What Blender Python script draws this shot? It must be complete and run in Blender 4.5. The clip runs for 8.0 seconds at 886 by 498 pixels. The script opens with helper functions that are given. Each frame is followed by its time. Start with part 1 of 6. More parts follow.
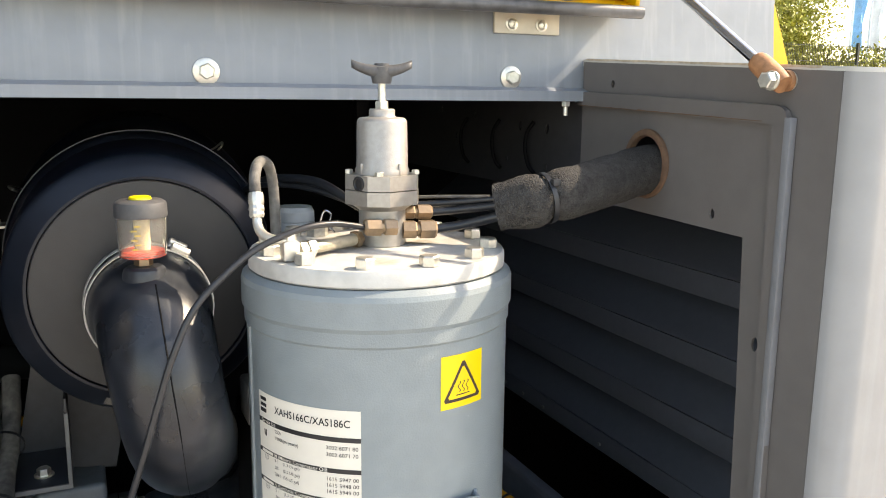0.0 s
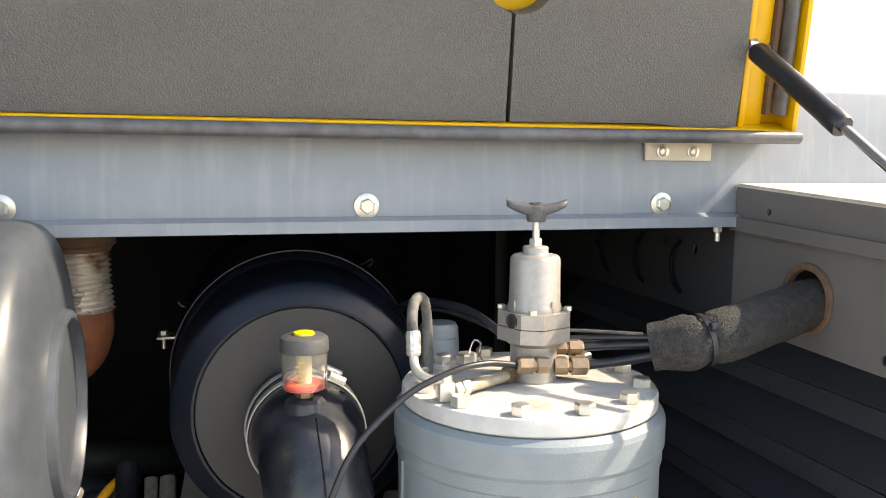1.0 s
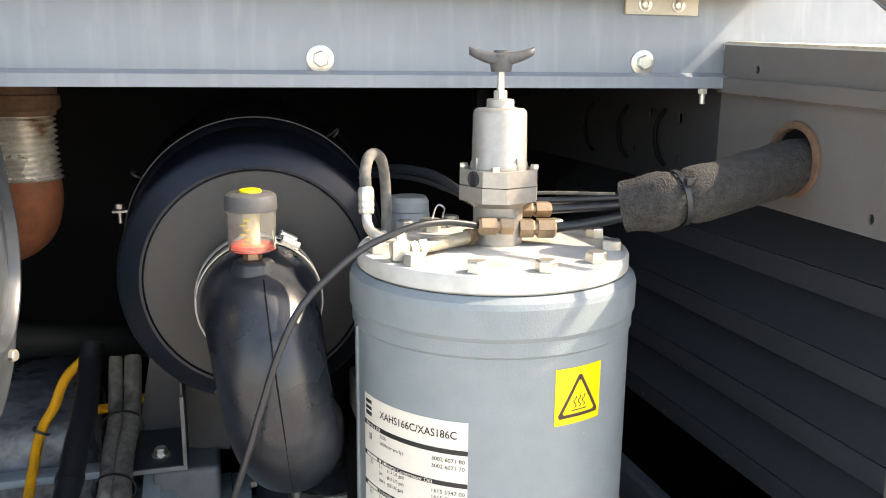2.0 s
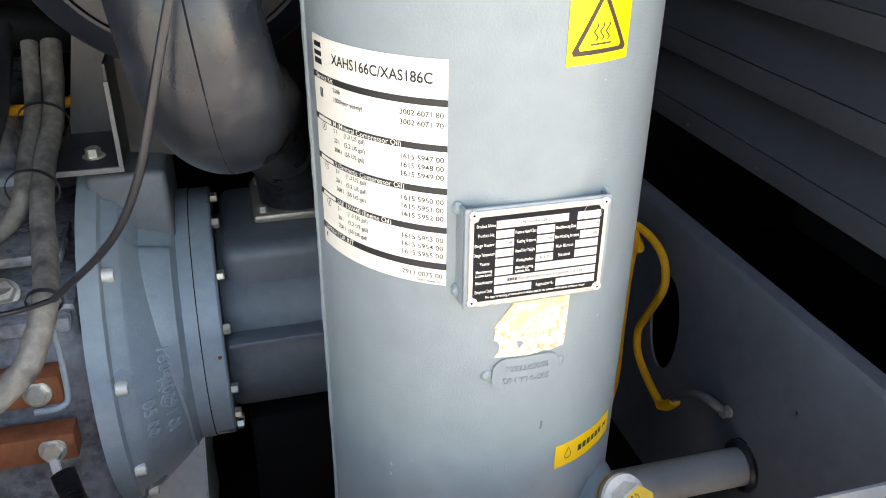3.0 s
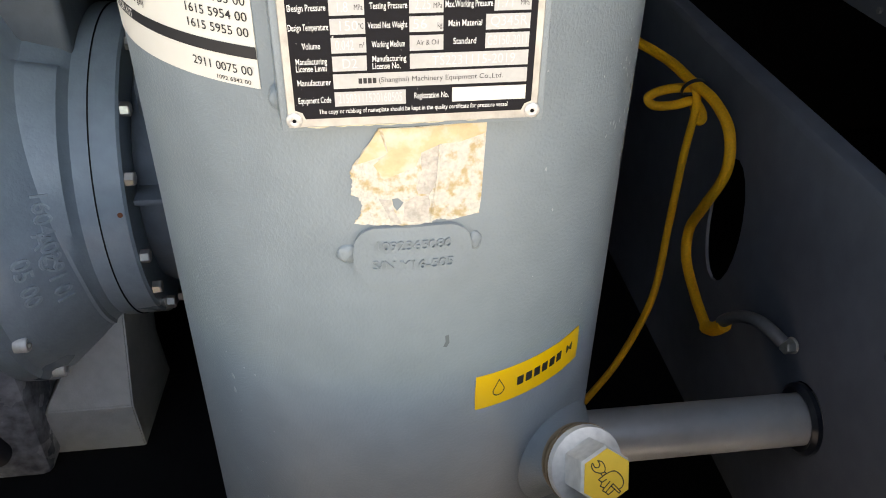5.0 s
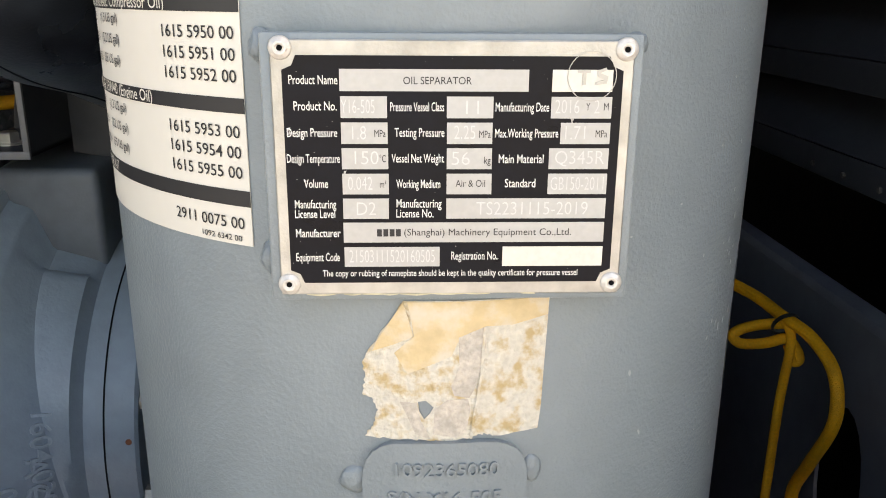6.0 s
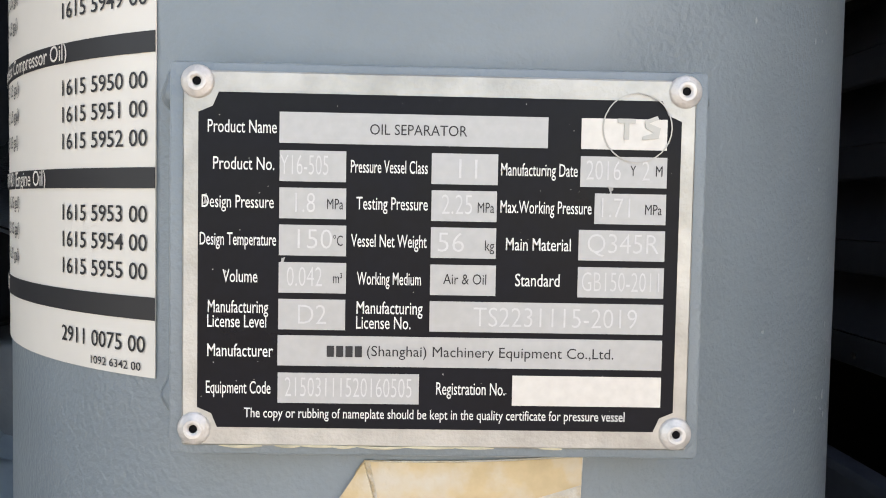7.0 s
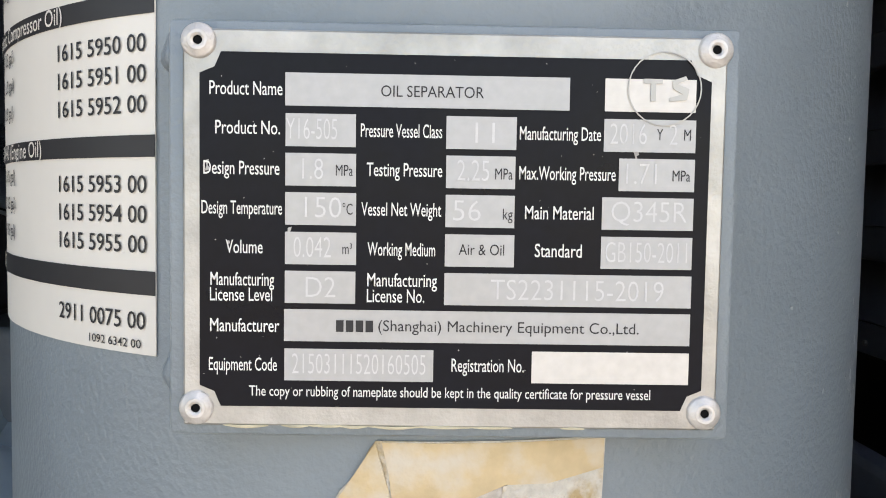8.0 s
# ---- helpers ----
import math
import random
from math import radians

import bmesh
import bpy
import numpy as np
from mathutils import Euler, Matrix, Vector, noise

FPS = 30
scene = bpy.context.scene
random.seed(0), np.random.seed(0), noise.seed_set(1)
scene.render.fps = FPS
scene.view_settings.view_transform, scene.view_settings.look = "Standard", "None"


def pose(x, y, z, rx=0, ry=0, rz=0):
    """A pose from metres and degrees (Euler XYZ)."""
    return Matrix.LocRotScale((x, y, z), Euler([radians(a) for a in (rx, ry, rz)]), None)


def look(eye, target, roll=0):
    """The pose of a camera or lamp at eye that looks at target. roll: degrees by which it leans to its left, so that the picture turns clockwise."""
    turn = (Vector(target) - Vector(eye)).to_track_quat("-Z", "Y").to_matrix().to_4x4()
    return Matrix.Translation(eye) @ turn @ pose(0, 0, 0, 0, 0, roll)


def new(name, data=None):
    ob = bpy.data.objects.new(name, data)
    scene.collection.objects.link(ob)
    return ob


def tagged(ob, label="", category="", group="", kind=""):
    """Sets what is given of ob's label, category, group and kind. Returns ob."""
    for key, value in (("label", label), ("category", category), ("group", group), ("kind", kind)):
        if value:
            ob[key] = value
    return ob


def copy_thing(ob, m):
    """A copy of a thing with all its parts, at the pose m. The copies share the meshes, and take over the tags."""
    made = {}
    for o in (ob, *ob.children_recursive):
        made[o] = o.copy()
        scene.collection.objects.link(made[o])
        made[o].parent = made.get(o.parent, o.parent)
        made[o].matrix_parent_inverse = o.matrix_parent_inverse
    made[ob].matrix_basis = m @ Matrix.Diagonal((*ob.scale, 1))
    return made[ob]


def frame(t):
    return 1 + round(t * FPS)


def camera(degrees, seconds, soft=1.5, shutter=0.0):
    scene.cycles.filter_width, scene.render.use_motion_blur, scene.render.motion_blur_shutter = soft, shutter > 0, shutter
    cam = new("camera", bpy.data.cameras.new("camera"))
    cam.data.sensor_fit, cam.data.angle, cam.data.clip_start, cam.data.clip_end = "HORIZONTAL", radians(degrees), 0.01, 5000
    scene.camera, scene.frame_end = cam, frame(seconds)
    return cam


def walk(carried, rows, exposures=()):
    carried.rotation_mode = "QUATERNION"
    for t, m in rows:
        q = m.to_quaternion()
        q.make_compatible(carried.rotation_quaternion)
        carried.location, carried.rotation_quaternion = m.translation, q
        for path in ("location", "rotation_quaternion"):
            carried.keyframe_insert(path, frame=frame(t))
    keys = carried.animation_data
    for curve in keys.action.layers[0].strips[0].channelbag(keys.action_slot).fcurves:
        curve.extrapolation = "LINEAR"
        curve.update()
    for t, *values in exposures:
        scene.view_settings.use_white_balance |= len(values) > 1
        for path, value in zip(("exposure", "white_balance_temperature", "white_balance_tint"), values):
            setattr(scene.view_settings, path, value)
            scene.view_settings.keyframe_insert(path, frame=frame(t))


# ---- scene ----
cam = camera(56.70, 8.0, 1.0)
PATH = [
    (0, (-0.3145, -0.9046, 1.4330), (0.4852, 0.8918, 1.0679), 0.53),
    (0.2, (-0.3360, -0.8970, 1.4754), (0.4089, 0.9360, 1.1832), 0.56),
    (0.3, (-0.3507, -0.8936, 1.4935), (0.3602, 0.9572, 1.2302), 0.55),
    (0.5, (-0.3595, -0.8891, 1.5213), (0.2552, 1.0002, 1.2919), 0.29),
    (0.7, (-0.3615, -0.8895, 1.5206), (0.2033, 1.0188, 1.3219), 0.29),
    (1, (-0.3526, -0.8855, 1.5201), (0.1873, 1.0275, 1.2993), 0.52),
    (1.2, (-0.3445, -0.8846, 1.5129), (0.1881, 1.0285, 1.2757), 0.64),
    (2.3, (-0.2709, -0.8277, 1.4117), (0.2390, 1.0134, 0.8200), 0.64),
    (2.5, (-0.2613, -0.8079, 1.3849), (0.2341, 0.9863, 0.6534), 0.82),
    (2.7, (-0.2465, -0.7660, 1.3543), (0.2358, 0.9809, 0.5082), 0.72),
    (3, (-0.2207, -0.6931, 1.2672), (0.2496, 1.0096, 0.3294), 0.51),
    (3.5, (-0.1384, -0.6036, 1.1345), (0.3068, 1.0506, 0.1022), 0.08),
    (3.7, (-0.1128, -0.5929, 1.0874), (0.3225, 1.0481, 0.0301), -0.12),
    (4, (-0.0841, -0.6054, 1.0631), (0.3193, 0.9789, -0.0890), 0.01),
    (4.2, (-0.0645, -0.5928, 1.0628), (0.3264, 0.9763, -0.1141), 0.05),
    (5.3, (-0.0251, -0.4694, 1.0932), (0.1189, 1.1920, -0.0109), 0.56),
    (5.5, (-0.0258, -0.4511, 1.0703), (0.0956, 1.2805, 0.0768), 0.16),
    (5.9, (-0.0163, -0.4288, 1.0266), (0.0768, 1.4440, 0.3310), 0.28),
    (6, (-0.0101, -0.4234, 1.0156), (0.0704, 1.4856, 0.4246), 0.46),
    (6.5, (0.0055, -0.3789, 0.9854), (0.1008, 1.6077, 0.7753), 0.96),
    (7, (0.0001, -0.3453, 0.9723), (0.0496, 1.6520, 0.8800), 1.07),
    (7.5, (0.0036, -0.3333, 0.9662), (0.0403, 1.6641, 0.8719), 1.06),
    (8, (-0.0018, -0.3356, 0.9672), (0.0360, 1.6607, 0.8520), 0.94),
]
EXPOSURE = [(0, 2.1, 8850, 13), (1.2, 2.05, 8600, 13), (2.5, 2.68, 8900, 14), (3.2, 2.86, 9100, 14.5), (3.5, 2.78, 9150, 14.5), (3.8, 2.56, 9050, 13.5), (4.2, 2.46, 9050, 13.5), (5.5, 2.42, 9900, 16.5), (6.0, 2.14, 9500, 16.5), (6.5, 1.95, 9000, 16.5), (7.2, 1.80, 8300, 16.5), (8, 1.82, 8300, 16)]
walk(cam, [(t, look(eye, target, roll)) for t, eye, target, roll in PATH], EXPOSURE)

# ---- light ----
SUN_DIR = Vector((1.0, -0.14, 0.87)).normalized()
world = bpy.data.worlds.new("world")
scene.world = world
world.use_nodes = True
wn = world.node_tree.nodes
sky = wn.new("ShaderNodeTexSky")
sky.sky_type = "NISHITA"
sky.sun_disc = False
sky.sun_elevation = math.asin(SUN_DIR.z)
sky.sun_rotation = math.atan2(SUN_DIR.x, SUN_DIR.y)
world.node_tree.links.new(sky.outputs[0], wn["Background"].inputs[0])
wn["Background"].inputs[1].default_value = 0.15
sun_data = bpy.data.lights.new("sun", "SUN")
sun_data.energy, sun_data.angle, sun_data.color = 2.3, radians(0.6), (1.0, 0.95, 0.88)
sun = new("sun", sun_data)
sun.matrix_basis = look(SUN_DIR * 20, (0, 0, 0))


# ---- materials ----
def material(name, colour, rough=0.5, metal=0.0, vary=0.12, grain=60.0, stain=6.0, bump=0.0, bump_scale=400.0,
             second=None, amount=0.3, coat=0.0, spec=0.5, dist=0.002, drip=None):
    """A procedural material with fine and coarse variation; second: a stain colour over the coarse noise."""
    m = bpy.data.materials.new(name)
    m.use_nodes = True
    n, k = m.node_tree.nodes, m.node_tree.links
    b = n["Principled BSDF"]
    b.inputs["Metallic"].default_value = metal
    b.inputs["Coat Weight"].default_value = coat
    b.inputs["Coat Roughness"].default_value = 0.15
    b.inputs["Specular IOR Level"].default_value = spec
    tc = n.new("ShaderNodeTexCoord")
    fine = n.new("ShaderNodeTexNoise")
    fine.inputs["Scale"].default_value, fine.inputs["Detail"].default_value = grain, 6
    coarse = n.new("ShaderNodeTexNoise")
    coarse.inputs["Scale"].default_value, coarse.inputs["Detail"].default_value = stain, 5
    k.new(tc.outputs["Object"], fine.inputs["Vector"])
    k.new(tc.outputs["Object"], coarse.inputs["Vector"])
    both = n.new("ShaderNodeMath")
    both.operation = "ADD"
    k.new(fine.outputs[0], both.inputs[0])
    k.new(coarse.outputs[0], both.inputs[1])
    span = n.new("ShaderNodeMapRange")
    span.inputs["From Min"].default_value, span.inputs["From Max"].default_value = 0.7, 1.3
    span.inputs["To Min"].default_value, span.inputs["To Max"].default_value = 1 - vary, 1 + vary
    k.new(both.outputs[0], span.inputs["Value"])
    tint = n.new("ShaderNodeVectorMath")
    tint.operation = "SCALE"
    tint.inputs[0].default_value = colour
    k.new(span.outputs[0], tint.inputs["Scale"])
    out = tint.outputs[0]
    if second:
        ramp = n.new("ShaderNodeMapRange")
        ramp.inputs["From Min"].default_value, ramp.inputs["From Max"].default_value = 0.62 - amount * 0.4, 0.72 - amount * 0.2
        k.new(coarse.outputs[0], ramp.inputs["Value"])
        mix = n.new("ShaderNodeMix")
        mix.data_type = "RGBA"
        k.new(ramp.outputs[0], mix.inputs["Factor"])
        k.new(out, mix.inputs[6])
        mix.inputs[7].default_value = (*second, 1)
        out = mix.outputs[2]
    if drip:  # narrow upright run marks
        stretch = n.new("ShaderNodeMapping")
        stretch.inputs["Scale"].default_value = (75, 75, 2.2)
        k.new(tc.outputs["Object"], stretch.inputs["Vector"])
        runs = n.new("ShaderNodeTexNoise")
        runs.inputs["Scale"].default_value, runs.inputs["Detail"].default_value = 1.0, 4
        k.new(stretch.outputs[0], runs.inputs["Vector"])
        edge = n.new("ShaderNodeMapRange")
        edge.inputs["From Min"].default_value, edge.inputs["From Max"].default_value = 0.52, 0.80
        edge.inputs["To Max"].default_value = 0.35
        k.new(runs.outputs[0], edge.inputs["Value"])
        over = n.new("ShaderNodeMix")
        over.data_type = "RGBA"
        k.new(edge.outputs[0], over.inputs["Factor"])
        k.new(out, over.inputs[6])
        over.inputs[7].default_value = (*drip, 1)
        out = over.outputs[2]
    k.new(out, b.inputs["Base Color"])
    rr = n.new("ShaderNodeMapRange")
    rr.inputs["From Min"].default_value, rr.inputs["From Max"].default_value = 0.3, 0.7
    rr.inputs["To Min"].default_value, rr.inputs["To Max"].default_value = max(0.02, rough - 0.08), min(1, rough + 0.08)
    k.new(coarse.outputs[0], rr.inputs["Value"])
    k.new(rr.outputs[0], b.inputs["Roughness"])
    if bump:
        relief = n.new("ShaderNodeTexNoise")
        relief.inputs["Scale"].default_value, relief.inputs["Detail"].default_value = bump_scale, 3
        k.new(tc.outputs["Object"], relief.inputs["Vector"])
        bn = n.new("ShaderNodeBump")
        bn.inputs["Strength"].default_value, bn.inputs["Distance"].default_value = bump, dist
        k.new(relief.outputs[0], bn.inputs["Height"])
        k.new(bn.outputs[0], b.inputs["Normal"])
    return m


PAINT = material("grey blue vessel paint", (0.198, 0.235, 0.253), 0.34, vary=0.09, grain=35, stain=5, bump=0.25, bump_scale=540)
RUNS = material("grey body paint with run marks", (0.195, 0.22, 0.25), 0.42, vary=0.08, grain=25, stain=4, bump=0.05, bump_scale=200, drip=(0.34, 0.37, 0.40))
SHEET = material("dark sheet paint", (0.068, 0.076, 0.093), 0.5, vary=0.10, bump=0.08, bump_scale=250)
PANEL = material("brown grey panel paint", (0.118, 0.111, 0.108), 0.5, vary=0.07, grain=40, stain=5, bump=0.08)
# Near-black, set for the bay's darkness; straps and holes use it too.
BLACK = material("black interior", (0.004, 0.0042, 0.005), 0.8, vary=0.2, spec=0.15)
PLASTIC = material("dark blue grey plastic", (0.0085, 0.0120, 0.0195), 0.34, vary=0.2, stain=9, spec=0.32)
CAPGREY = material("grey matt plastic", (0.0377, 0.0361, 0.0353), 0.55, vary=0.08, bump=0.1, bump_scale=600)
RUBBER = material("black rubber", (0.0115, 0.0145, 0.0205), 0.31, vary=0.4, grain=60, stain=14, second=(0.040, 0.043, 0.047), amount=0.14, bump=0.09, bump_scale=500)
DUSTY = material("dusty grey hose rubber", (0.135, 0.130, 0.120), 0.75, vary=0.35, grain=120, stain=26, bump=0.3, second=(0.045, 0.044, 0.044), amount=0.32)
FOAM = material("black foam", (0.040, 0.039, 0.038), 0.85, vary=0.6, grain=500, stain=120, bump=1.0, bump_scale=420, dist=0.004, spec=0.3)
LINING = material("dark embossed foam lining", (0.108, 0.105, 0.101), 0.55, vary=0.15, grain=180, stain=7, bump=1.0, bump_scale=480, dist=0.003)
YELLOW = material("yellow paint", (0.68, 0.375, 0.008), 0.38, vary=0.06, stain=8)
LIDPAINT = material("pale grey cast lid", (0.50, 0.495, 0.47), 0.42, vary=0.14, stain=18, bump=0.1, second=(0.31, 0.27, 0.21), amount=0.20)
ALU = material("cast aluminium", (0.35, 0.33, 0.305), 0.42, metal=0.5, vary=0.12, grain=150, bump=0.15, bump_scale=700)
BOLTDARK = material("dulled bolt steel", (0.16, 0.16, 0.165), 0.5, metal=0.6, vary=0.2, grain=200)
ZINC = material("zinc plated steel", (0.62, 0.60, 0.54), 0.35, metal=0.8, vary=0.15, grain=200)
CHROME = material("bright steel", (0.62, 0.62, 0.62), 0.18, metal=1.0, vary=0.08)
BRASS = material("brass", (0.30, 0.212, 0.135), 0.42, metal=0.6, vary=0.15, grain=200)
RUST = material("brown rust", (0.115, 0.065, 0.040), 0.85, vary=0.35, grain=120, stain=25, bump=0.3)
RUSTRED = material("red oxide", (0.24, 0.075, 0.03), 0.7, vary=0.25, grain=90, stain=15)
CASTING = material("blue grey casting paint", (0.245, 0.307, 0.353), 0.32, vary=0.10, stain=10, bump=0.18, bump_scale=260)
WHITE = material("white label film", (0.70, 0.665, 0.595), 0.4, vary=0.03, stain=12)
INK = material("black ink", (0.014, 0.014, 0.016), 0.5, vary=0.1)


# ---- building blocks ----
def thing(name, label, category, at=(0, 0, 0), group="", kind=""):
    ob = new(name)
    ob.empty_display_size = 0.05
    ob.location = at
    return tagged(ob, label, category, group, kind)


def base_of(ob):
    p = Vector(ob.location) if ob.parent is None else Vector((0, 0, 0))
    return p


def smooth(me, angle=35):
    me.shade_smooth()
    me.set_sharp_from_angle(angle=radians(angle))


def part(name, bm, mat, parent, label="", angle=35):
    """One mesh, in world coordinates, under a thing or a part."""
    me = bpy.data.meshes.new(name)
    bmesh.ops.recalc_face_normals(bm, faces=bm.faces[:]) if len(bm.faces) < 60000 else None
    bm.to_mesh(me)
    bm.free()
    me.materials.append(mat)
    smooth(me, angle)
    ob = new(name, me)
    if parent is not None:
        ob.parent = parent
        ob.matrix_parent_inverse = Matrix.Translation(-base_of(parent))
    return tagged(ob, label)


def single(name, bm, mat, label, category, kind="", group="", angle=35):
    return tagged(part(name, bm, mat, None, "", angle), label, category, group, kind)


def add_box(bm, lo, hi, bevel=0.0, seg=2, m=None):
    c = [(a + b) / 2 for a, b in zip(lo, hi)]
    s = [b - a for a, b in zip(lo, hi)]
    got = bmesh.ops.create_cube(bm, size=1, matrix=Matrix.LocRotScale(c, None, s))["verts"]
    if bevel:
        edges = list({e for v in got for e in v.link_edges})
        res = bmesh.ops.bevel(bm, geom=edges, offset=bevel, segments=seg, affect="EDGES", profile=0.5)
        got = list({v for f in res["faces"] for v in f.verts} | {v for v in got if v.is_valid})
    if m:
        bmesh.ops.transform(bm, matrix=m, verts=got)
    return got


def box(lo, hi, bevel=0.0, seg=2):
    bm = bmesh.new()
    add_box(bm, lo, hi, bevel, seg)
    return bm


def frame_of(a, b):
    """A pose at a whose z runs to b."""
    d = Vector(b) - Vector(a)
    return Matrix.Translation(a) @ d.to_track_quat("Z", "Y").to_matrix().to_4x4()


def add_lathe(bm, profile, m, seg=48, start=0.0, sweep=360.0):
    """Turns (radius, height) pairs about z, then applies m."""
    closed = sweep >= 359.9
    n = seg if closed else seg + 1
    rings = []
    for r, h in profile:
        if r < 1e-6:
            rings.append([bm.verts.new(m @ Vector((0, 0, h)))])
        else:
            rings.append([bm.verts.new(m @ Vector((r * math.cos(radians(start + sweep * i / seg)), r * math.sin(radians(start + sweep * i / seg)), h))) for i in range(n)])
    for a, b in zip(rings, rings[1:]):
        for i in range(seg):
            j = (i + 1) % n
            if len(a) == 1 and len(b) == 1:
                continue
            if len(a) == 1:
                bm.faces.new((a[0], b[i], b[j]))
            elif len(b) == 1:
                bm.faces.new((a[i], b[0], a[j]))
            else:
                bm.faces.new((a[i], a[j], b[j], b[i]))


def lathe(profile, m=None, seg=48, start=0.0, sweep=360.0):
    bm = bmesh.new()
    add_lathe(bm, profile, m or Matrix(), seg, start, sweep)
    return bm


def cyl(a, b, r, seg=24, chamfer=0.0):
    h = (Vector(b) - Vector(a)).length
    c = min(chamfer, r * 0.9, h * 0.45)
    prof = [(0, 0), (r - c, 0), (r, c), (r, h - c), (r - c, h), (0, h)] if c else [(0, 0), (r, 0), (r, h), (0, h)]
    return lathe(prof, frame_of(a, b), seg)


def curve_points(points, per=8):
    """A smooth line (Catmull-Rom) through points."""
    p = [Vector(q) for q in points]
    p = [2 * p[0] - p[1]] + p + [2 * p[-1] - p[-2]]
    out = []
    for i in range(1, len(p) - 2):
        for s in range(per):
            u = s / per
            a, b, c, d = p[i - 1], p[i], p[i + 1], p[i + 2]
            out.append(0.5 * ((2 * b) + (c - a) * u + (2 * a - 5 * b + 4 * c - d) * u * u + (3 * b - a - 3 * c + d) * u ** 3))
    out.append(p[-2])
    return out


def add_tube(bm, points, r, seg=12, per=8, ribs=0.0, wrinkle=0.0, cap=True):
    """A round tube along a smooth line; r: one radius, or a function of 0..1; ribs: the ribs' depth at each second ring."""
    line = curve_points(points, per) if per else [Vector(q) for q in points]
    rings, side = [], None
    for i, q in enumerate(line):
        d = (line[min(i + 1, len(line) - 1)] - line[max(i - 1, 0)]).normalized()
        if side is None:
            side = d.orthogonal().normalized()
        side = (side - d * side.dot(d)).normalized()
        up = d.cross(side)
        u = i / (len(line) - 1)
        rad = r(u) if callable(r) else r
        rad += ribs * (0.5 if i % 2 else -0.5)
        ring = []
        for k in range(seg):
            a = 2 * math.pi * k / seg
            w = 1 + wrinkle * noise.noise(q * 60 + Vector((k * 0.7, 0, 0)))
            ring.append(bm.verts.new(q + (side * math.cos(a) + up * math.sin(a)) * rad * w))
        rings.append(ring)
    for a, b in zip(rings, rings[1:]):
        for k in range(seg):
            bm.faces.new((a[k], a[(k + 1) % seg], b[(k + 1) % seg], b[k]))
    if cap:
        bm.faces.new(rings[0][::-1])
        bm.faces.new(rings[-1])


def tube(points, r, seg=12, per=8, ribs=0.0, wrinkle=0.0):
    bm = bmesh.new()
    add_tube(bm, points, r, seg, per, ribs, wrinkle)
    return bm


def add_hex(bm, m, across, height, washer=0.0, wt=0.002):
    """A hexagon head on z = 0 of m, with an optional washer under it."""
    if washer:
        add_lathe(bm, [(0, 0), (washer, 0), (washer, wt * 0.7), (washer - wt * 0.3, wt), (0, wt)], m, 24)
    r = across / math.sqrt(3)
    z = wt if washer else 0
    add_lathe(bm, [(0, z), (r, z), (r, z + height * 0.85), (r * 0.86, z + height), (0, z + height)], m, 6)


def bolt(name, at, direction, across, height, mat, parent, washer=0.0, spin=0.0, label=""):
    bm = bmesh.new()
    at = Vector(at)
    m = frame_of(at, at + Vector(direction)) @ Matrix.Rotation(radians(spin), 4, "Z")
    add_hex(bm, m, across, height, washer)
    return part(name, bm, mat, parent, label, 20)


def add_profile(bm, pts, a, b, axis="x", close=False):
    """Sweeps a section straight along an axis from a to b. pts: pairs in the other two axes, in order."""
    def place(p, s):
        return {"x": (s, p[0], p[1]), "y": (p[0], s, p[1]), "z": (p[0], p[1], s)}[axis]
    one = [bm.verts.new(place(p, a)) for p in pts]
    two = [bm.verts.new(place(p, b)) for p in pts]
    n = len(pts)
    for i in range(n if close else n - 1):
        j = (i + 1) % n
        bm.faces.new((one[i], one[j], two[j], two[i]))
    if close:
        bm.faces.new(one[::-1])
        bm.faces.new(two)


def sheet(pts, thick, a, b, axis="x"):
    """A bent sheet of a thickness: pts is the outer line of its section."""
    p = [Vector(q) for q in pts]
    off = []
    for i, q in enumerate(p):
        d1 = (q - p[i - 1]).normalized() if i else (p[1] - q).normalized()
        d2 = (p[i + 1] - q).normalized() if i < len(p) - 1 else d1
        n1, n2 = Vector((-d1.y, d1.x)), Vector((-d2.y, d2.x))
        nn = (n1 + n2).normalized()
        off.append(q + nn * thick / max(0.4, nn.dot(n1)))
    bm = bmesh.new()
    add_profile(bm, [tuple(q) for q in p] + [tuple(q) for q in reversed(off)], a, b, axis, True)
    return bm


STROKE = {"weight": 0.004}


def text_bm(text, size, align="CENTER", wide=1.0, depth=0.0, res=3):
    """Flat lettering in the x, y plane."""
    cu = bpy.data.curves.new("text", "FONT")
    cu.body, cu.size, cu.align_x, cu.align_y, cu.resolution_u, cu.extrude = text, size, align, "CENTER", res, depth
    cu.offset = size * STROKE["weight"]
    ob = bpy.data.objects.new("text", cu)
    me = bpy.data.meshes.new_from_object(ob)
    bm = bmesh.new()
    bm.from_mesh(me)
    bpy.data.objects.remove(ob)
    bpy.data.curves.remove(cu)
    bpy.data.meshes.remove(me)
    for v in bm.verts:
        v.co.x *= wide
    return bm


def join(into, other):
    me = bpy.data.meshes.new("t")
    other.to_mesh(me)
    other.free()
    into.from_mesh(me)
    bpy.data.meshes.remove(me)


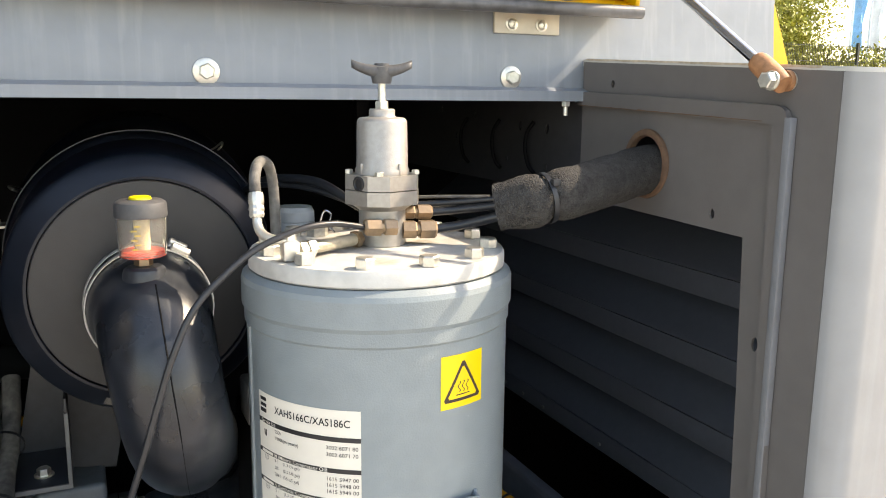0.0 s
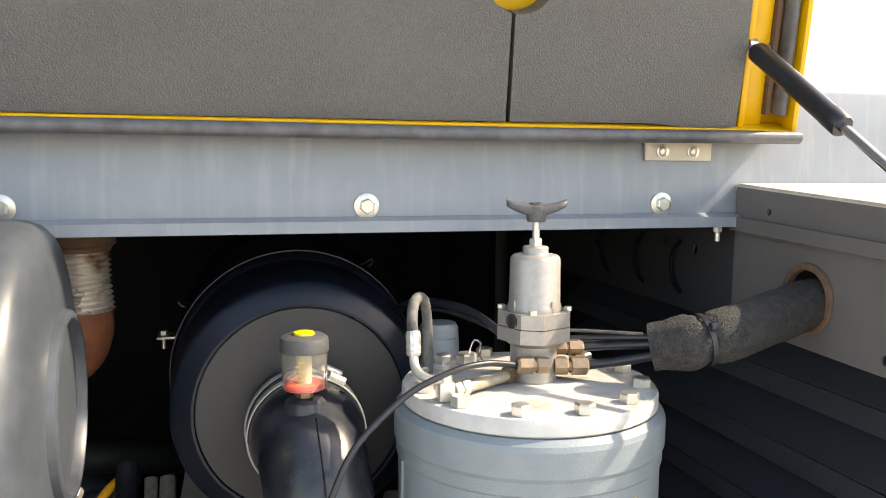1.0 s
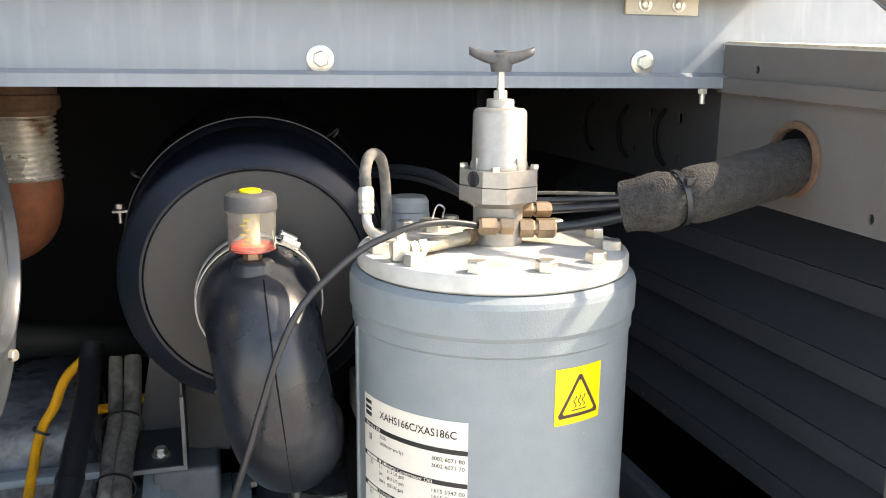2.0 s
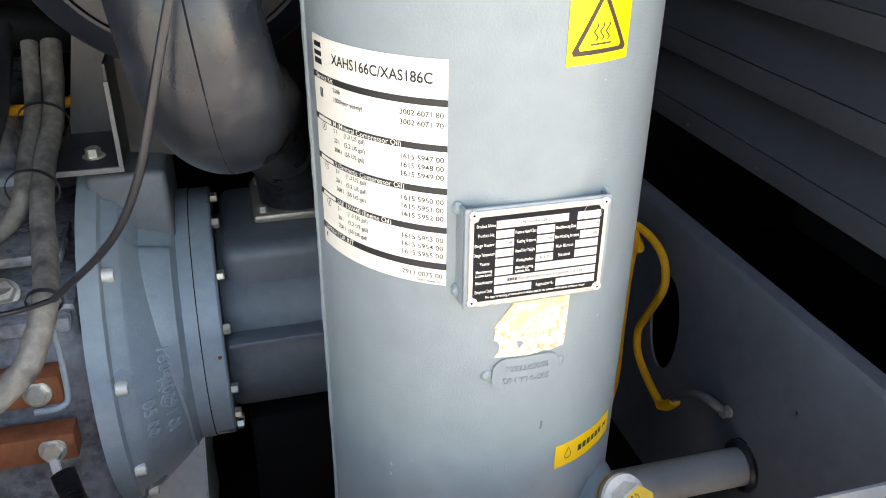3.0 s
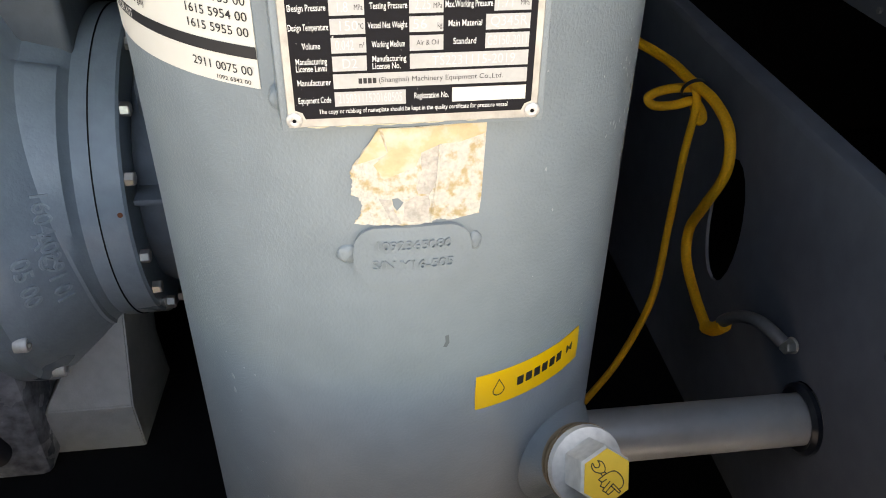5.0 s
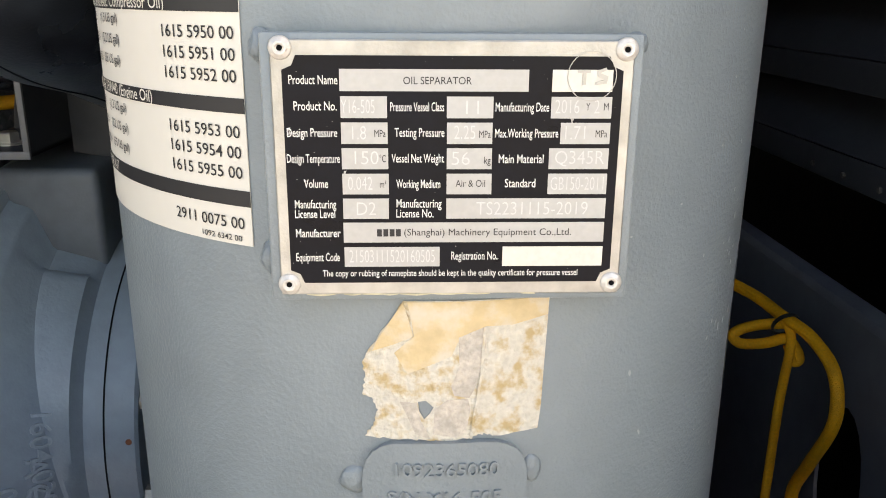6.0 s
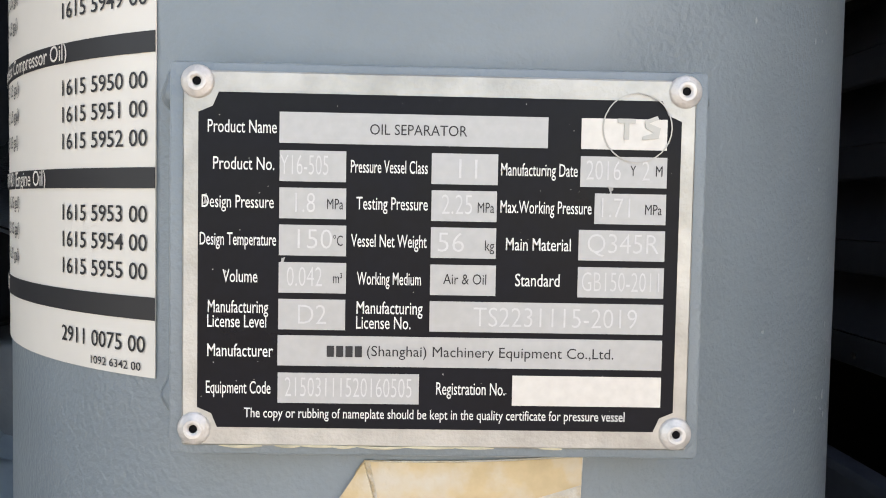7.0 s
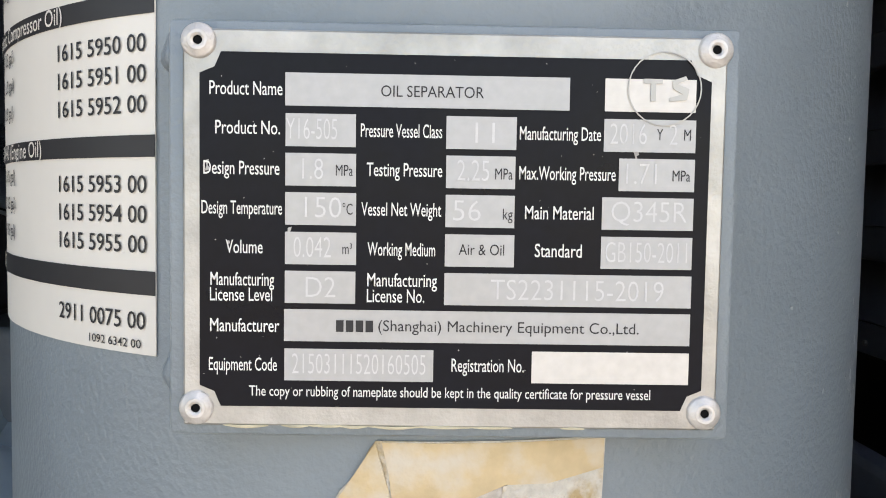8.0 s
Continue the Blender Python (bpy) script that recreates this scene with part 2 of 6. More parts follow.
def holed_plate(outline, holes, thick, place, seg=20):
    """A flat plate with round or oval holes: outline in u, v; holes (u, v, ru, rv); place maps (u, v, w) to the world."""
    cu = bpy.data.curves.new("plate", "CURVE")
    cu.dimensions, cu.fill_mode, cu.extrude = "2D", "BOTH", thick / 2

    def ring(pts):
        sp = cu.splines.new("POLY")
        sp.points.add(len(pts) - 1)
        for p, q in zip(sp.points, pts):
            p.co = (q[0], q[1], 0, 1)
        sp.use_cyclic_u = True

    ring(outline)
    for u, v, ru, rv in holes:
        ring([(u + ru * math.cos(2 * math.pi * k / seg), v + rv * math.sin(2 * math.pi * k / seg)) for k in range(seg)])
    ob = bpy.data.objects.new("plate", cu)
    me = bpy.data.meshes.new_from_object(ob)
    bm = bmesh.new()
    bm.from_mesh(me)
    bpy.data.objects.remove(ob)
    bpy.data.curves.remove(cu)
    bpy.data.meshes.remove(me)
    bmesh.ops.remove_doubles(bm, verts=bm.verts[:], dist=1e-6)
    for v in bm.verts:
        v.co = Vector(place(v.co.x, v.co.y, v.co.z + thick / 2))
    return bm


# ---- ground and surroundings ----
GROUND = material("yard concrete", (0.45, 0.43, 0.405), 0.9, vary=0.2, grain=8, stain=0.6, bump=0.3, bump_scale=60)
bm = bmesh.new()
bmesh.ops.create_grid(bm, x_segments=40, y_segments=40, size=400)
single("ground", bm, GROUND, "grey concrete yard reaching far behind", "ground", "structure")

# ---- machine body: beam, walls, sill ----
bm = sheet([(0.104, 1.428), (0.104, 1.442), (0.112, 1.4445), (0.121, 1.447), (0.121, 1.488), (0.1225, 1.495), (0.129, 1.56), (0.131, 1.617), (0.1345, 1.624), (0.33, 2.03), (0.9, 2.1)], -0.003, -1.6, 0.724)
single("cross_beam", bm, RUNS, "grey painted steel cross beam with a bent lower lip", "beam", "structure", angle=25)
# the far side of the bay; a near-black colour stands for its darkness
single("wall_north", box((-1.6, 1.05, 0.25), (1.3, 1.07, 1.6)), BLACK, "inner far wall, near-black for the dark engine bay", "wall", "structure")
single("wall_west", box((-1.62, -0.30, 0.25), (-1.60, 1.07, 1.6)), BLACK, "inner end wall, near-black for the dark engine bay", "wall", "structure")
single("ceiling", box((-1.6, 0.16, 1.56), (0.72, 1.07, 1.57)), BLACK, "inner roof sheet, near-black for the dark engine bay", "ceiling", "structure")
single("floor", box((-1.6, -0.28, 0.24), (1.3, 1.07, 0.25)), BLACK, "floor pan, near-black for the dark engine bay", "floor", "structure")

single("bay_post", box((0.207, 0.70, 0.25), (0.232, 0.73, 1.56), 0.002), material("black post paint", (0.010, 0.0105, 0.012), 0.6, vary=0.2, spec=0.2), "black upright post inside the engine bay", "post", "structure")

# side wall with the opening towards the air baffles
ZT = lambda y: 1.480 + (y + 0.0) * 0.052
bm = holed_plate([(0.118, 1.287), (0.01, 1.287), (-0.213, 1.281), (-0.221, 1.10), (-0.233, 0.70), (-0.3265, 0.70), (-0.3265, ZT(-0.3265)), (0.118, ZT(0.118))],
                 [(-0.037, 1.350, 0.036, 0.036), (0.046, 1.452, 0.004, 0.005), (-0.162, 1.301, 0.0045, 0.006), (-0.243, 1.165, 0.0045, 0.008)],
                 0.003, lambda u, v, w: (0.360 + w, u, v))
# rear part of the wall, darker than PANEL
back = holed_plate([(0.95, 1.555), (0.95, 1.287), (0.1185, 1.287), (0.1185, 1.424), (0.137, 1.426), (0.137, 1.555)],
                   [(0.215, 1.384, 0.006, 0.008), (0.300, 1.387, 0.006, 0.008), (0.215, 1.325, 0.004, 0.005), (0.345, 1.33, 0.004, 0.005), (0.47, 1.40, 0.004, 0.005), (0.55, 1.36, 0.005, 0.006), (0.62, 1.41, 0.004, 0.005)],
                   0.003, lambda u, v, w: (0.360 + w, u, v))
single("wall_east_rear", back, material("near-black rear wall", (0.034, 0.034, 0.037), 0.55, vary=0.2),  "black rear part of the side wall with slots and holes", "wall", "structure")
single("wall_east", bm, PANEL, "brown grey painted side panel with bolt holes and a wide opening", "wall", "structure")
# flat band standing proud round the recessed panel
bm = bmesh.new()
outer = [(0.118, 1.4420), (0.0, 1.4380), (-0.13, 1.4325), (-0.250, 1.4275), (-0.260, 1.4262), (-0.2665, 1.4222), (-0.2695, 1.4160), (-0.2705, 1.40), (-0.273, 1.30), (-0.2765, 1.10), (-0.281, 0.74)]
inner = [(0.118, 1.4225), (0.0, 1.4185), (-0.13, 1.4130), (-0.240, 1.4085), (-0.246, 1.4078), (-0.2495, 1.4060), (-0.2505, 1.4025), (-0.251, 1.39), (-0.2535, 1.30), (-0.257, 1.10), (-0.2615, 0.74)]
rings = [[bm.verts.new((x, y, z)) for y, z in line] for x, line in ((0.3515, outer), (0.3515, inner), (0.3590, inner), (0.3590, outer))]
for r0, r1 in zip(rings, rings[1:] + rings[:1]):
    for k in range(len(outer) - 1):
        bm.faces.new((r0[k], r0[k + 1], r1[k + 1], r1[k]))
for k in (0, -1):
    bm.faces.new([r[k] for r in rings])
single("panel_lip", bm, PANEL, "flat grey band standing proud round the side panel", "trim", "structure", angle=30)
bm = bmesh.new()
rs = random.Random(23)
prev = None
for k in range(52):
    y = 0.110 - k * 0.0068
    z = 1.4225 - (0.118 - y) * 0.0345
    h = 0.0004 + 0.0016 * max(0.0, noise.noise(Vector((k * 0.42, 7.0, 0)))) + 0.0005 * rs.random()
    pair = [bm.verts.new((0.3508, y, z + h)), bm.verts.new((0.3508, y, z - 0.0002))]
    if prev:
        bm.faces.new((prev[0], pair[0], pair[1], prev[1]))
    prev = pair
single("rusty_rim", bm, RUST, "brown rust creeping along the edge of the panel band", "trim", "structure")

# rounded post and outer front of the end box
corner = [(0.3895 - 0.030 * math.cos(radians(6 * k)), -0.3275 - 0.030 * math.sin(radians(6 * k))) for k in range(16)]
# Lighter than PANEL, though one paint, so the front looks sunlit.
ENDBOX = material("end box paint lightened for sun, with run marks", (0.255, 0.262, 0.270), 0.40, vary=0.08, grain=25, stain=4, bump=0.05, bump_scale=200, drip=(0.32, 0.345, 0.37))
bm = sheet([*corner, (0.45, -0.3575), (1.3, -0.3575)], 0.003, 0.3, 1.4600, "z")
single("end_box_front", bm, ENDBOX, "grey painted outer front of the end box, rounded corner", "wall", "structure")
bm = bmesh.new()
plan = [(0.3596, 0.118), *[(x + 0.0001, y - 0.0006) for x, y in corner], (1.3, -0.3581), (1.3, 0.118)]
hi, lo = [], []
for x, y in plan:
    hi.append(bm.verts.new((x, y, ZT(y) + 0.002)))
    lo.append(bm.verts.new((x, y, ZT(y) - 0.0025)))
bm.faces.new(hi)
bm.faces.new(lo[::-1])
for k in range(len(plan)):
    bm.faces.new((lo[k], lo[(k + 1) % len(plan)], hi[(k + 1) % len(plan)], hi[k]))
bmesh.ops.bevel(bm, geom=[e for e in bm.edges if all(v in hi for v in e.verts)], offset=0.0016, segments=2, affect="EDGES")
edge = bmesh.new()
rs = random.Random(11)
prev = None
for k in range(61):
    y = 0.112 - k * 0.0069
    h = 0.0006 + 0.0016 * abs(noise.noise(Vector((k * 0.35, 2.0, 0)))) + 0.0006 * rs.random()
    pair = [edge.verts.new((0.3592, y, ZT(y) + 0.0021)), edge.verts.new((0.3592, y, ZT(y) + 0.0008 - h))]
    if prev:
        edge.faces.new((prev[0], pair[0], pair[1], prev[1]))
    prev = pair
single("worn_edge", edge, material("bare worn edge", (0.42, 0.36, 0.28), 0.6, vary=0.3, grain=150, stain=30), "beige worn paint along the end box rim", "trim", "structure")
# Paler than the end box front so that the top looks sunlit.
SUNNY_TOP = material("end box paint paled for sun", (0.44, 0.44, 0.42), 0.5, vary=0.12, grain=30, stain=6)
single("end_box_top", bm, SUNNY_TOP, "grey painted sunlit top of the end box", "trim", "structure")
# Rear top added to stop light leaking down onto the baffles.
single("end_box_roof", box((0.3605, 0.1185, 1.478), (1.3, 1.07, 1.486)), SUNNY_TOP, "rear top of the end box, added to keep light out", "trim", "structure")
LOWER_STRIP = material("pale edge paint", (0.165, 0.172, 0.185), 0.5, vary=0.1)
# strip beside the lip
single("seal_strip", box((0.350, -0.277, 0.72), (0.3590, -0.268, 1.415), 0.001), LOWER_STRIP, "pale grey edge strip along the door opening", "trim", "structure")

# lower plate of the bay with the pipe and cable holes
bm = holed_plate([(-0.28, 0.25), (1.05, 0.25), (1.05, 0.718), (-0.28, 0.718)],
                 [(0.04, 0.462, 0.037, 0.040), (0.285, 0.545, 0.042, 0.085), (-0.13, 0.500, 0.034, 0.034), (-0.03, 0.61, 0.004, 0.004)],
                 0.004, lambda u, v, w: (0.420 + w, u, v))
join(bm, sheet([(0.420, 0.7165), (0.4205, 0.7225), (0.4230, 0.7265), (0.4270, 0.7280), (0.4420, 0.7285)], -0.004, -0.28, 1.05, "y"))
LOWER = material("blue grey plate paint", (0.115, 0.124, 0.144), 0.62, vary=0.14, grain=30, stain=5, bump=0.08, bump_scale=250, spec=0.25)
single("lower_plate", bm, LOWER, "dark blue grey lower plate with pipe holes", "wall", "structure")

# sill of the door opening
bm = sheet([(-0.2785, 0.757), (-0.2788, 0.7245), (-0.2798, 0.7224), (-0.2822, 0.7215), (-0.330, 0.7206), (-0.3375, 0.7199), (-0.3445, 0.7178), (-0.350, 0.7142), (-0.3540, 0.7092), (-0.3567, 0.703), (-0.368, 0.655), (-0.374, 0.30)], -0.003, -1.6, 0.40)
SILL = material("scuffed sill paint", (0.128, 0.140, 0.157), 0.50, vary=0.12, grain=45, stain=9, bump=0.05, bump_scale=200, second=(0.155, 0.162, 0.166), amount=0.18)
sill = single("door_sill", bm, SILL, "grey painted sill with a folded inner flange", "sill", "structure", angle=25)

SCRATCH = material("bare scratched metal", (0.27, 0.275, 0.28), 0.5, metal=0.2, vary=0.2, grain=200)
rs = random.Random(5)
for x, y, length, tilt in ((-0.145, -0.296, 0.035, 1.5), (-0.10, -0.299, 0.018, -4.0), (0.16, -0.333, 0.06, 0.6), (0.27, -0.340, 0.05, -0.5), (-0.22, -0.322, 0.03, 1.0), (0.255, -0.3015, 0.010, 30.0), (0.262, -0.3030, 0.008, -20.0), (0.10, -0.297, 0.02, 2.5)):
    bm = bmesh.new()
    top, low = [], []
    for k in range(13):
        w = 0.00026 * math.sin(math.pi * k / 12) * rs.uniform(0.4, 1.3)
        u = x + length * (k / 12 - 0.5)
        v = y + length * (k / 12 - 0.5) * math.tan(radians(tilt)) + rs.uniform(-0.0003, 0.0003)
        z = 0.7245 - (-0.2864 - v) * 0.0204 + 0.0003
        top.append(bm.verts.new((u, v + w, z + 0.0002 if 0 < k < 12 else z)))
        low.append(bm.verts.new((u, v - w, z)))
    for k in range(12):
        bm.faces.new((low[k], low[k + 1], top[k + 1], top[k]))
    part("scratch", bm, SCRATCH, sill)
single("drain_hole", lathe([(0, 0), (0.0037, 0), (0.0037, 0.0006), (0, 0.0006)], Matrix.Translation((0.0345, -0.3115, 0.7238)), 20), BLACK, "small dark drain hole in the sill", "hole", "structure")

# slanted air baffles
first = None
for z in (1.293, 1.177, 1.061, 0.945, 0.829):
    if first is None:
        first = thing("air_baffle", "dark blue grey slanted sheet baffle in the air inlet", "baffle", (0.62, 0.35, z), "baffles of the air inlet")
        part("blade", sheet([(0.5365, z), (0.5385, z + 0.0035), (0.72, z + 0.142)], 0.003, -0.30, 1.05, "y"), SHEET, first)
        part("front_fold", sheet([(0.5440, z - 0.0385), (0.5380, z - 0.0365), (0.5362, z - 0.033), (0.5360, z - 0.0005)], 0.003, -0.30, 1.05, "y"), SHEET, first)
        last = first
    else:
        last = copy_thing(first, Matrix.Translation((0.62, 0.35, z)))
for y in (0.645, 0.565, 0.481, 0.280):
    bolt("fold_bolt", (0.5358, y, 0.804), (-1, 0, 0), 0.007, 0.004, BOLTDARK, last, washer=0.005, spin=y * 90)

# ---- oil separator tank ----
AX, AY, RT = 0.002, -0.004, 0.153
tank = thing("oil_separator_tank", "grey blue painted steel oil separator tank with a bolted lid", "tank", (AX, AY, 0.26))
T = Matrix.Translation((AX, AY, 0))
part("body", lathe([(0, 0.25), (0.12, 0.26), (RT - 0.01, 0.30), (RT, 0.33), (RT, 1.1795), (RT + 0.0022, 1.1825), (RT + 0.0022, 1.1965), (RT + 0.0048, 1.2015), (RT + 0.0048, 1.2290), (RT + 0.0030, 1.2345), (RT - 0.004, 1.240), (0, 1.240)], T, 160), PAINT, tank, angle=14)
lid = part("lid", lathe([(0, 1.2405), (0.146, 1.2405), (0.149, 1.243), (0.149, 1.256), (0.147, 1.2595), (0, 1.2600)], T, 96), LIDPAINT, tank, "pale grey cast lid with oil stains")
for k in range(12):
    a = radians(30 * k + 5)
    bolt("bolt", (AX + 0.130 * math.cos(a), AY + 0.130 * math.sin(a), 1.2600), (0, 0, 1), 0.019, 0.011, ZINC, tank, spin=k * 17)

ENG_BAND = material("dull band steel", (0.04, 0.043, 0.047), 0.4, metal=0.4, vary=0.15)

# ---- air filter ----
FX, FZ = -0.2460, 1.1975
air_filter = thing("air_filter", "black round air filter housing with a grey front cover", "air filter", (FX, 0.3, 1.03))
FM = Matrix.Translation((FX, 0, FZ)) @ Matrix.Rotation(radians(90), 4, "X")  # z runs towards the door


def askew(bm):
    """The filter's body runs back a little to the side and upwards."""
    for v in bm.verts:
        k = max(0.0, v.co.y - 0.165)
        v.co += Vector((0.060 * k, 0, 0.050 * k))
    return bm


part("cover", askew(lathe([(0, -0.150), (0.1325, -0.150), (0.1330, -0.1515), (0.1342, -0.1465), (0.1375, -0.1462), (0.1388, -0.1470), (0.1480, -0.1522), (0.1585, -0.1590), (0.1612, -0.1612), (0.1630, -0.1640), (0.1642, -0.1690), (0.1690, -0.300), (0, -0.300)], FM, 120)), PLASTIC, air_filter)
part("front_disc", lathe([(0, -0.1485), (0.1315, -0.1485), (0.1322, -0.151)], FM, 120), CAPGREY, air_filter, "dull grey disc")
part("housing", askew(lathe([(0.160, -0.29), (0.1705, -0.299), (0.1745, -0.305), (0.1775, -0.313), (0.1775, -0.335), (0.1735, -0.342), (0.1760, -0.430), (0.1840, -0.441), (0.1865, -0.452), (0.1865, -0.480), (0.181, -0.486), (0.179, -0.70), (0, -0.70)], FM, 96)), PLASTIC, air_filter)

# ---- intake elbow ----
elbow = thing("intake_elbow", "thick black rubber intake elbow with a moulded seam", "hose", (-0.2, 0.2, 0.84))
ELBOW = [(-0.248, 0.14, 1.188), (-0.248, 0.085, 1.188), (-0.248, 0.045, 1.1865), (-0.246, 0.012, 1.167), (-0.241, -0.007, 1.125), (-0.234, -0.008, 1.082), (-0.226, 0.014, 1.048), (-0.217, 0.058, 1.025), (-0.206, 0.135, 1.005), (-0.190, 0.235, 0.965), (-0.165, 0.35, 0.90), (-0.138, 0.440, 0.825), (-0.130, 0.460, 0.757)]
WIDE = lambda u: 0.0695 - 0.0070 * max(0.0, min(1.0, (u - 0.105) / 0.06)) - 0.0040 * max(0.0, min(1.0, (u - 0.2) / 0.15))
part("rubber_elbow", tube(ELBOW, WIDE, 56, 8), RUBBER, elbow)

# ---- bell housing and compressor ----
HM = Matrix.Translation((0, 0.436, 0.588)) @ Matrix.Rotation(radians(90), 4, "Y")  # z runs along +x
housing = thing("bell_housing", "blue grey painted cast bell housing with bolted flanges", "housing", (-0.33, 0.436, 0.30))
bm = bmesh.new()
ease = lambda v: max(0.0, min(1.0, v)) ** 2 * (3 - 2 * max(0.0, min(1.0, v)))


def casting_line(deg):
    """The casting's section at an angle: rim, light shoulder, steep pocket, wedge and collar, as (x, radius)."""
    ub = -0.353 + 0.032 * ease((deg - 120) / 78)
    lift = 0.008 * ease((deg - 121) / 3) * ease((205 - deg) / 60)
    rb = 0.2015 + lift + (-0.322 - ub) * 0.15
    return [(-0.42, 0.2), (-0.418, 0.262), (-0.3935, 0.262), (-0.392, 0.2595), (-0.3905, 0.2525), (-0.386, 0.2495), (-0.373, 0.2455), (-0.3695, 0.2425),
            (ub - 0.003, rb + 0.0035), (ub + 0.001, rb), (ub + 0.005, rb - 0.0005), (-0.3145, 0.1965 + lift), (-0.3110, 0.1935 + lift * 0.3), (-0.3075, 0.190), (-0.2889, 0.190)]


rings = [[bm.verts.new((casting_line(k * 1.5)[i][0], 0.436 + casting_line(k * 1.5)[i][1] * math.cos(radians(k * 1.5)), 0.588 + casting_line(k * 1.5)[i][1] * math.sin(radians(k * 1.5)))) for k in range(240)] for i in range(15)]
rings.append([bm.verts.new((-0.2889, 0.436, 0.588))])
for a, b in zip(rings, rings[1:]):
    for k in range(240):
        if len(b) == 1:
            bm.faces.new((a[k], a[(k + 1) % 240], b[0]))
        else:
            bm.faces.new((a[k], a[(k + 1) % 240], b[(k + 1) % 240], b[k]))
part("casting", bm, CASTING, housing, angle=28)
part("flange", lathe([(0, -0.2885), (0.189, -0.2885), (0.189, -0.262), (0.186, -0.259), (0, -0.259)], HM, 96), CASTING, housing)
# Casting paint with shade put into its colour, for compressor and boss.
SHADED_CASTING = material("casting paint darkened for shade", (0.115, 0.138, 0.162), 0.42, vary=0.16, grain=50, stain=10, bump=0.18, bump_scale=260)
part("top_boss", box((-0.404, 0.352, 0.700), (-0.306, 0.530, 0.8560), 0.008, 3), SHADED_CASTING, housing, "boss on top of the casting, coloured for shade")
compressor = thing("compressor_element", "blue grey cast screw compressor element", "compressor", (-0.1, 0.436, 0.42))
part("casting", lathe([(0, -0.258), (0.145, -0.258), (0.150, -0.25), (0.150, 0.15), (0.10, 0.2), (0, 0.2)], HM, 48), SHADED_CASTING, compressor)

# ---- open hood ----
LEAN = radians(21)
HOOD = Matrix.Translation((0, 0.098, 1.556)) @ Matrix.Rotation(LEAN, 4, "X")  # its own z runs up the hood, -y faces the door side
WORN = material("worn grey rubber", (0.085, 0.085, 0.09), 0.36, vary=0.4, grain=60, stain=9, bump=0.15)
hood = thing("engine_hood", "open yellow hood lined with dark embossed foam", "hood", (0, 0.098, 1.556))


def on_hood(bm):
    for v in bm.verts:  # the hood narrows upwards
        v.co.x -= v.co.z * (0.085 + 0.26 * max(0.0, v.co.x))
    bmesh.ops.transform(bm, matrix=HOOD, verts=bm.verts[:])
    return bm


HCX, HCZ, HR = 0.013, 0.190, 0.047
arc = lambda a, b: [(HCX + HR * math.cos(radians(a + (b - a) * k / 16)), HCZ + HR * math.sin(radians(a + (b - a) * k / 16))) for k in range(17)]
part("outer_skin", on_hood(box((-1.6, 0.030, 0.002), (0.428, 0.034, 1.0))), YELLOW, hood)
part("lining", on_hood(holed_plate([(-1.6, 0.012), (-0.4, 0.011), (0.003, 0.012), *arc(258, 102), (0.004, 0.98), (-1.6, 0.98)], [], 0.028, lambda u, v, w: (u, w - 0.004, v))), LINING, hood)
part("lining", on_hood(holed_plate([(0.009, 0.012), (0.20, 0.014), (0.300, 0.007), (0.335, 0.012), (0.339, 0.10), (0.340, 0.98), (0.0095, 0.98), *arc(96, -96)], [], 0.028, lambda u, v, w: (u, w - 0.004, v))), LINING, hood)
part("lower_rail", on_hood(box((-1.6, -0.006, 0.0), (0.428, 0.03, 0.009), 0.001)), YELLOW, hood)
part("side_rail", on_hood(box((0.346, 0.016, 0.0), (0.388, 0.03, 1.0), 0.001)), YELLOW, hood)
part("rail_fold", on_hood(box((0.3445, 0.004, 0.009), (0.3535, 0.0158, 1.0), 0.001)), YELLOW, hood)
part("seal_strip", on_hood(box((0.3885, 0.008, 0.024), (0.3965, 0.03, 1.0), 0.001)), RUST, hood, "worn brown rubber strip")
part("edge_seal", on_hood(lathe([(0, 0.028), (0.009, 0.028), (0.0105, 0.03), (0.0105, 1.0), (0, 1.0)], Matrix.Translation((0.4075, 0.004, 0)), 24)), WORN, hood, "worn grey rubber edge seal")
part("side_rail", on_hood(box((0.420, -0.012, 0.0), (0.428, 0.03, 1.0), 0.001)), YELLOW, hood)
bm = tube([(-1.6, 0.080, 1.551), (-0.6, 0.080, 1.551), (0.0, 0.080, 1.550), (0.427, 0.080, 1.552)], 0.009, 16, 8)
part("seal", bm, WORN, hood, "black rubber door seal")

# ---- what is stuck and fixed on the tank ----
def weld_bead(at, radii, seed):
    """A lumpy painted weld bead."""
    bm = bmesh.new()
    bmesh.ops.create_icosphere(bm, subdivisions=3, radius=1.0)
    for v in bm.verts:
        k = 1 + 0.20 * noise.noise(v.co * 1.6 + Vector((seed, 0, 0))) + 0.06 * noise.noise(v.co * 5 + Vector((0, seed, 0)))
        v.co = Vector(at) + Vector((v.co.x * radii[0], v.co.y * radii[1], v.co.z * radii[2])) * k
    return bm


def wrap(bm, left, low, r=RT, step=2.0):
    """Bends flat work (u to the right, v up, w outward, metres) round the tank; left: degrees, low: height."""
    us = [v.co.x for v in bm.verts]
    k = radians(step) * r
    for i in range(int(min(us) / k) - 1, int(max(us) / k) + 2):
        bmesh.ops.bisect_plane(bm, geom=bm.verts[:] + bm.edges[:] + bm.faces[:], dist=1e-7, plane_co=(i * k, 0, 0), plane_no=(1, 0, 0))
    for v in bm.verts:
        a, rr = radians(left) + v.co.x / r, r + v.co.z
        v.co = Vector((AX + rr * math.cos(a), AY + rr * math.sin(a), low + v.co.y))
    return bm


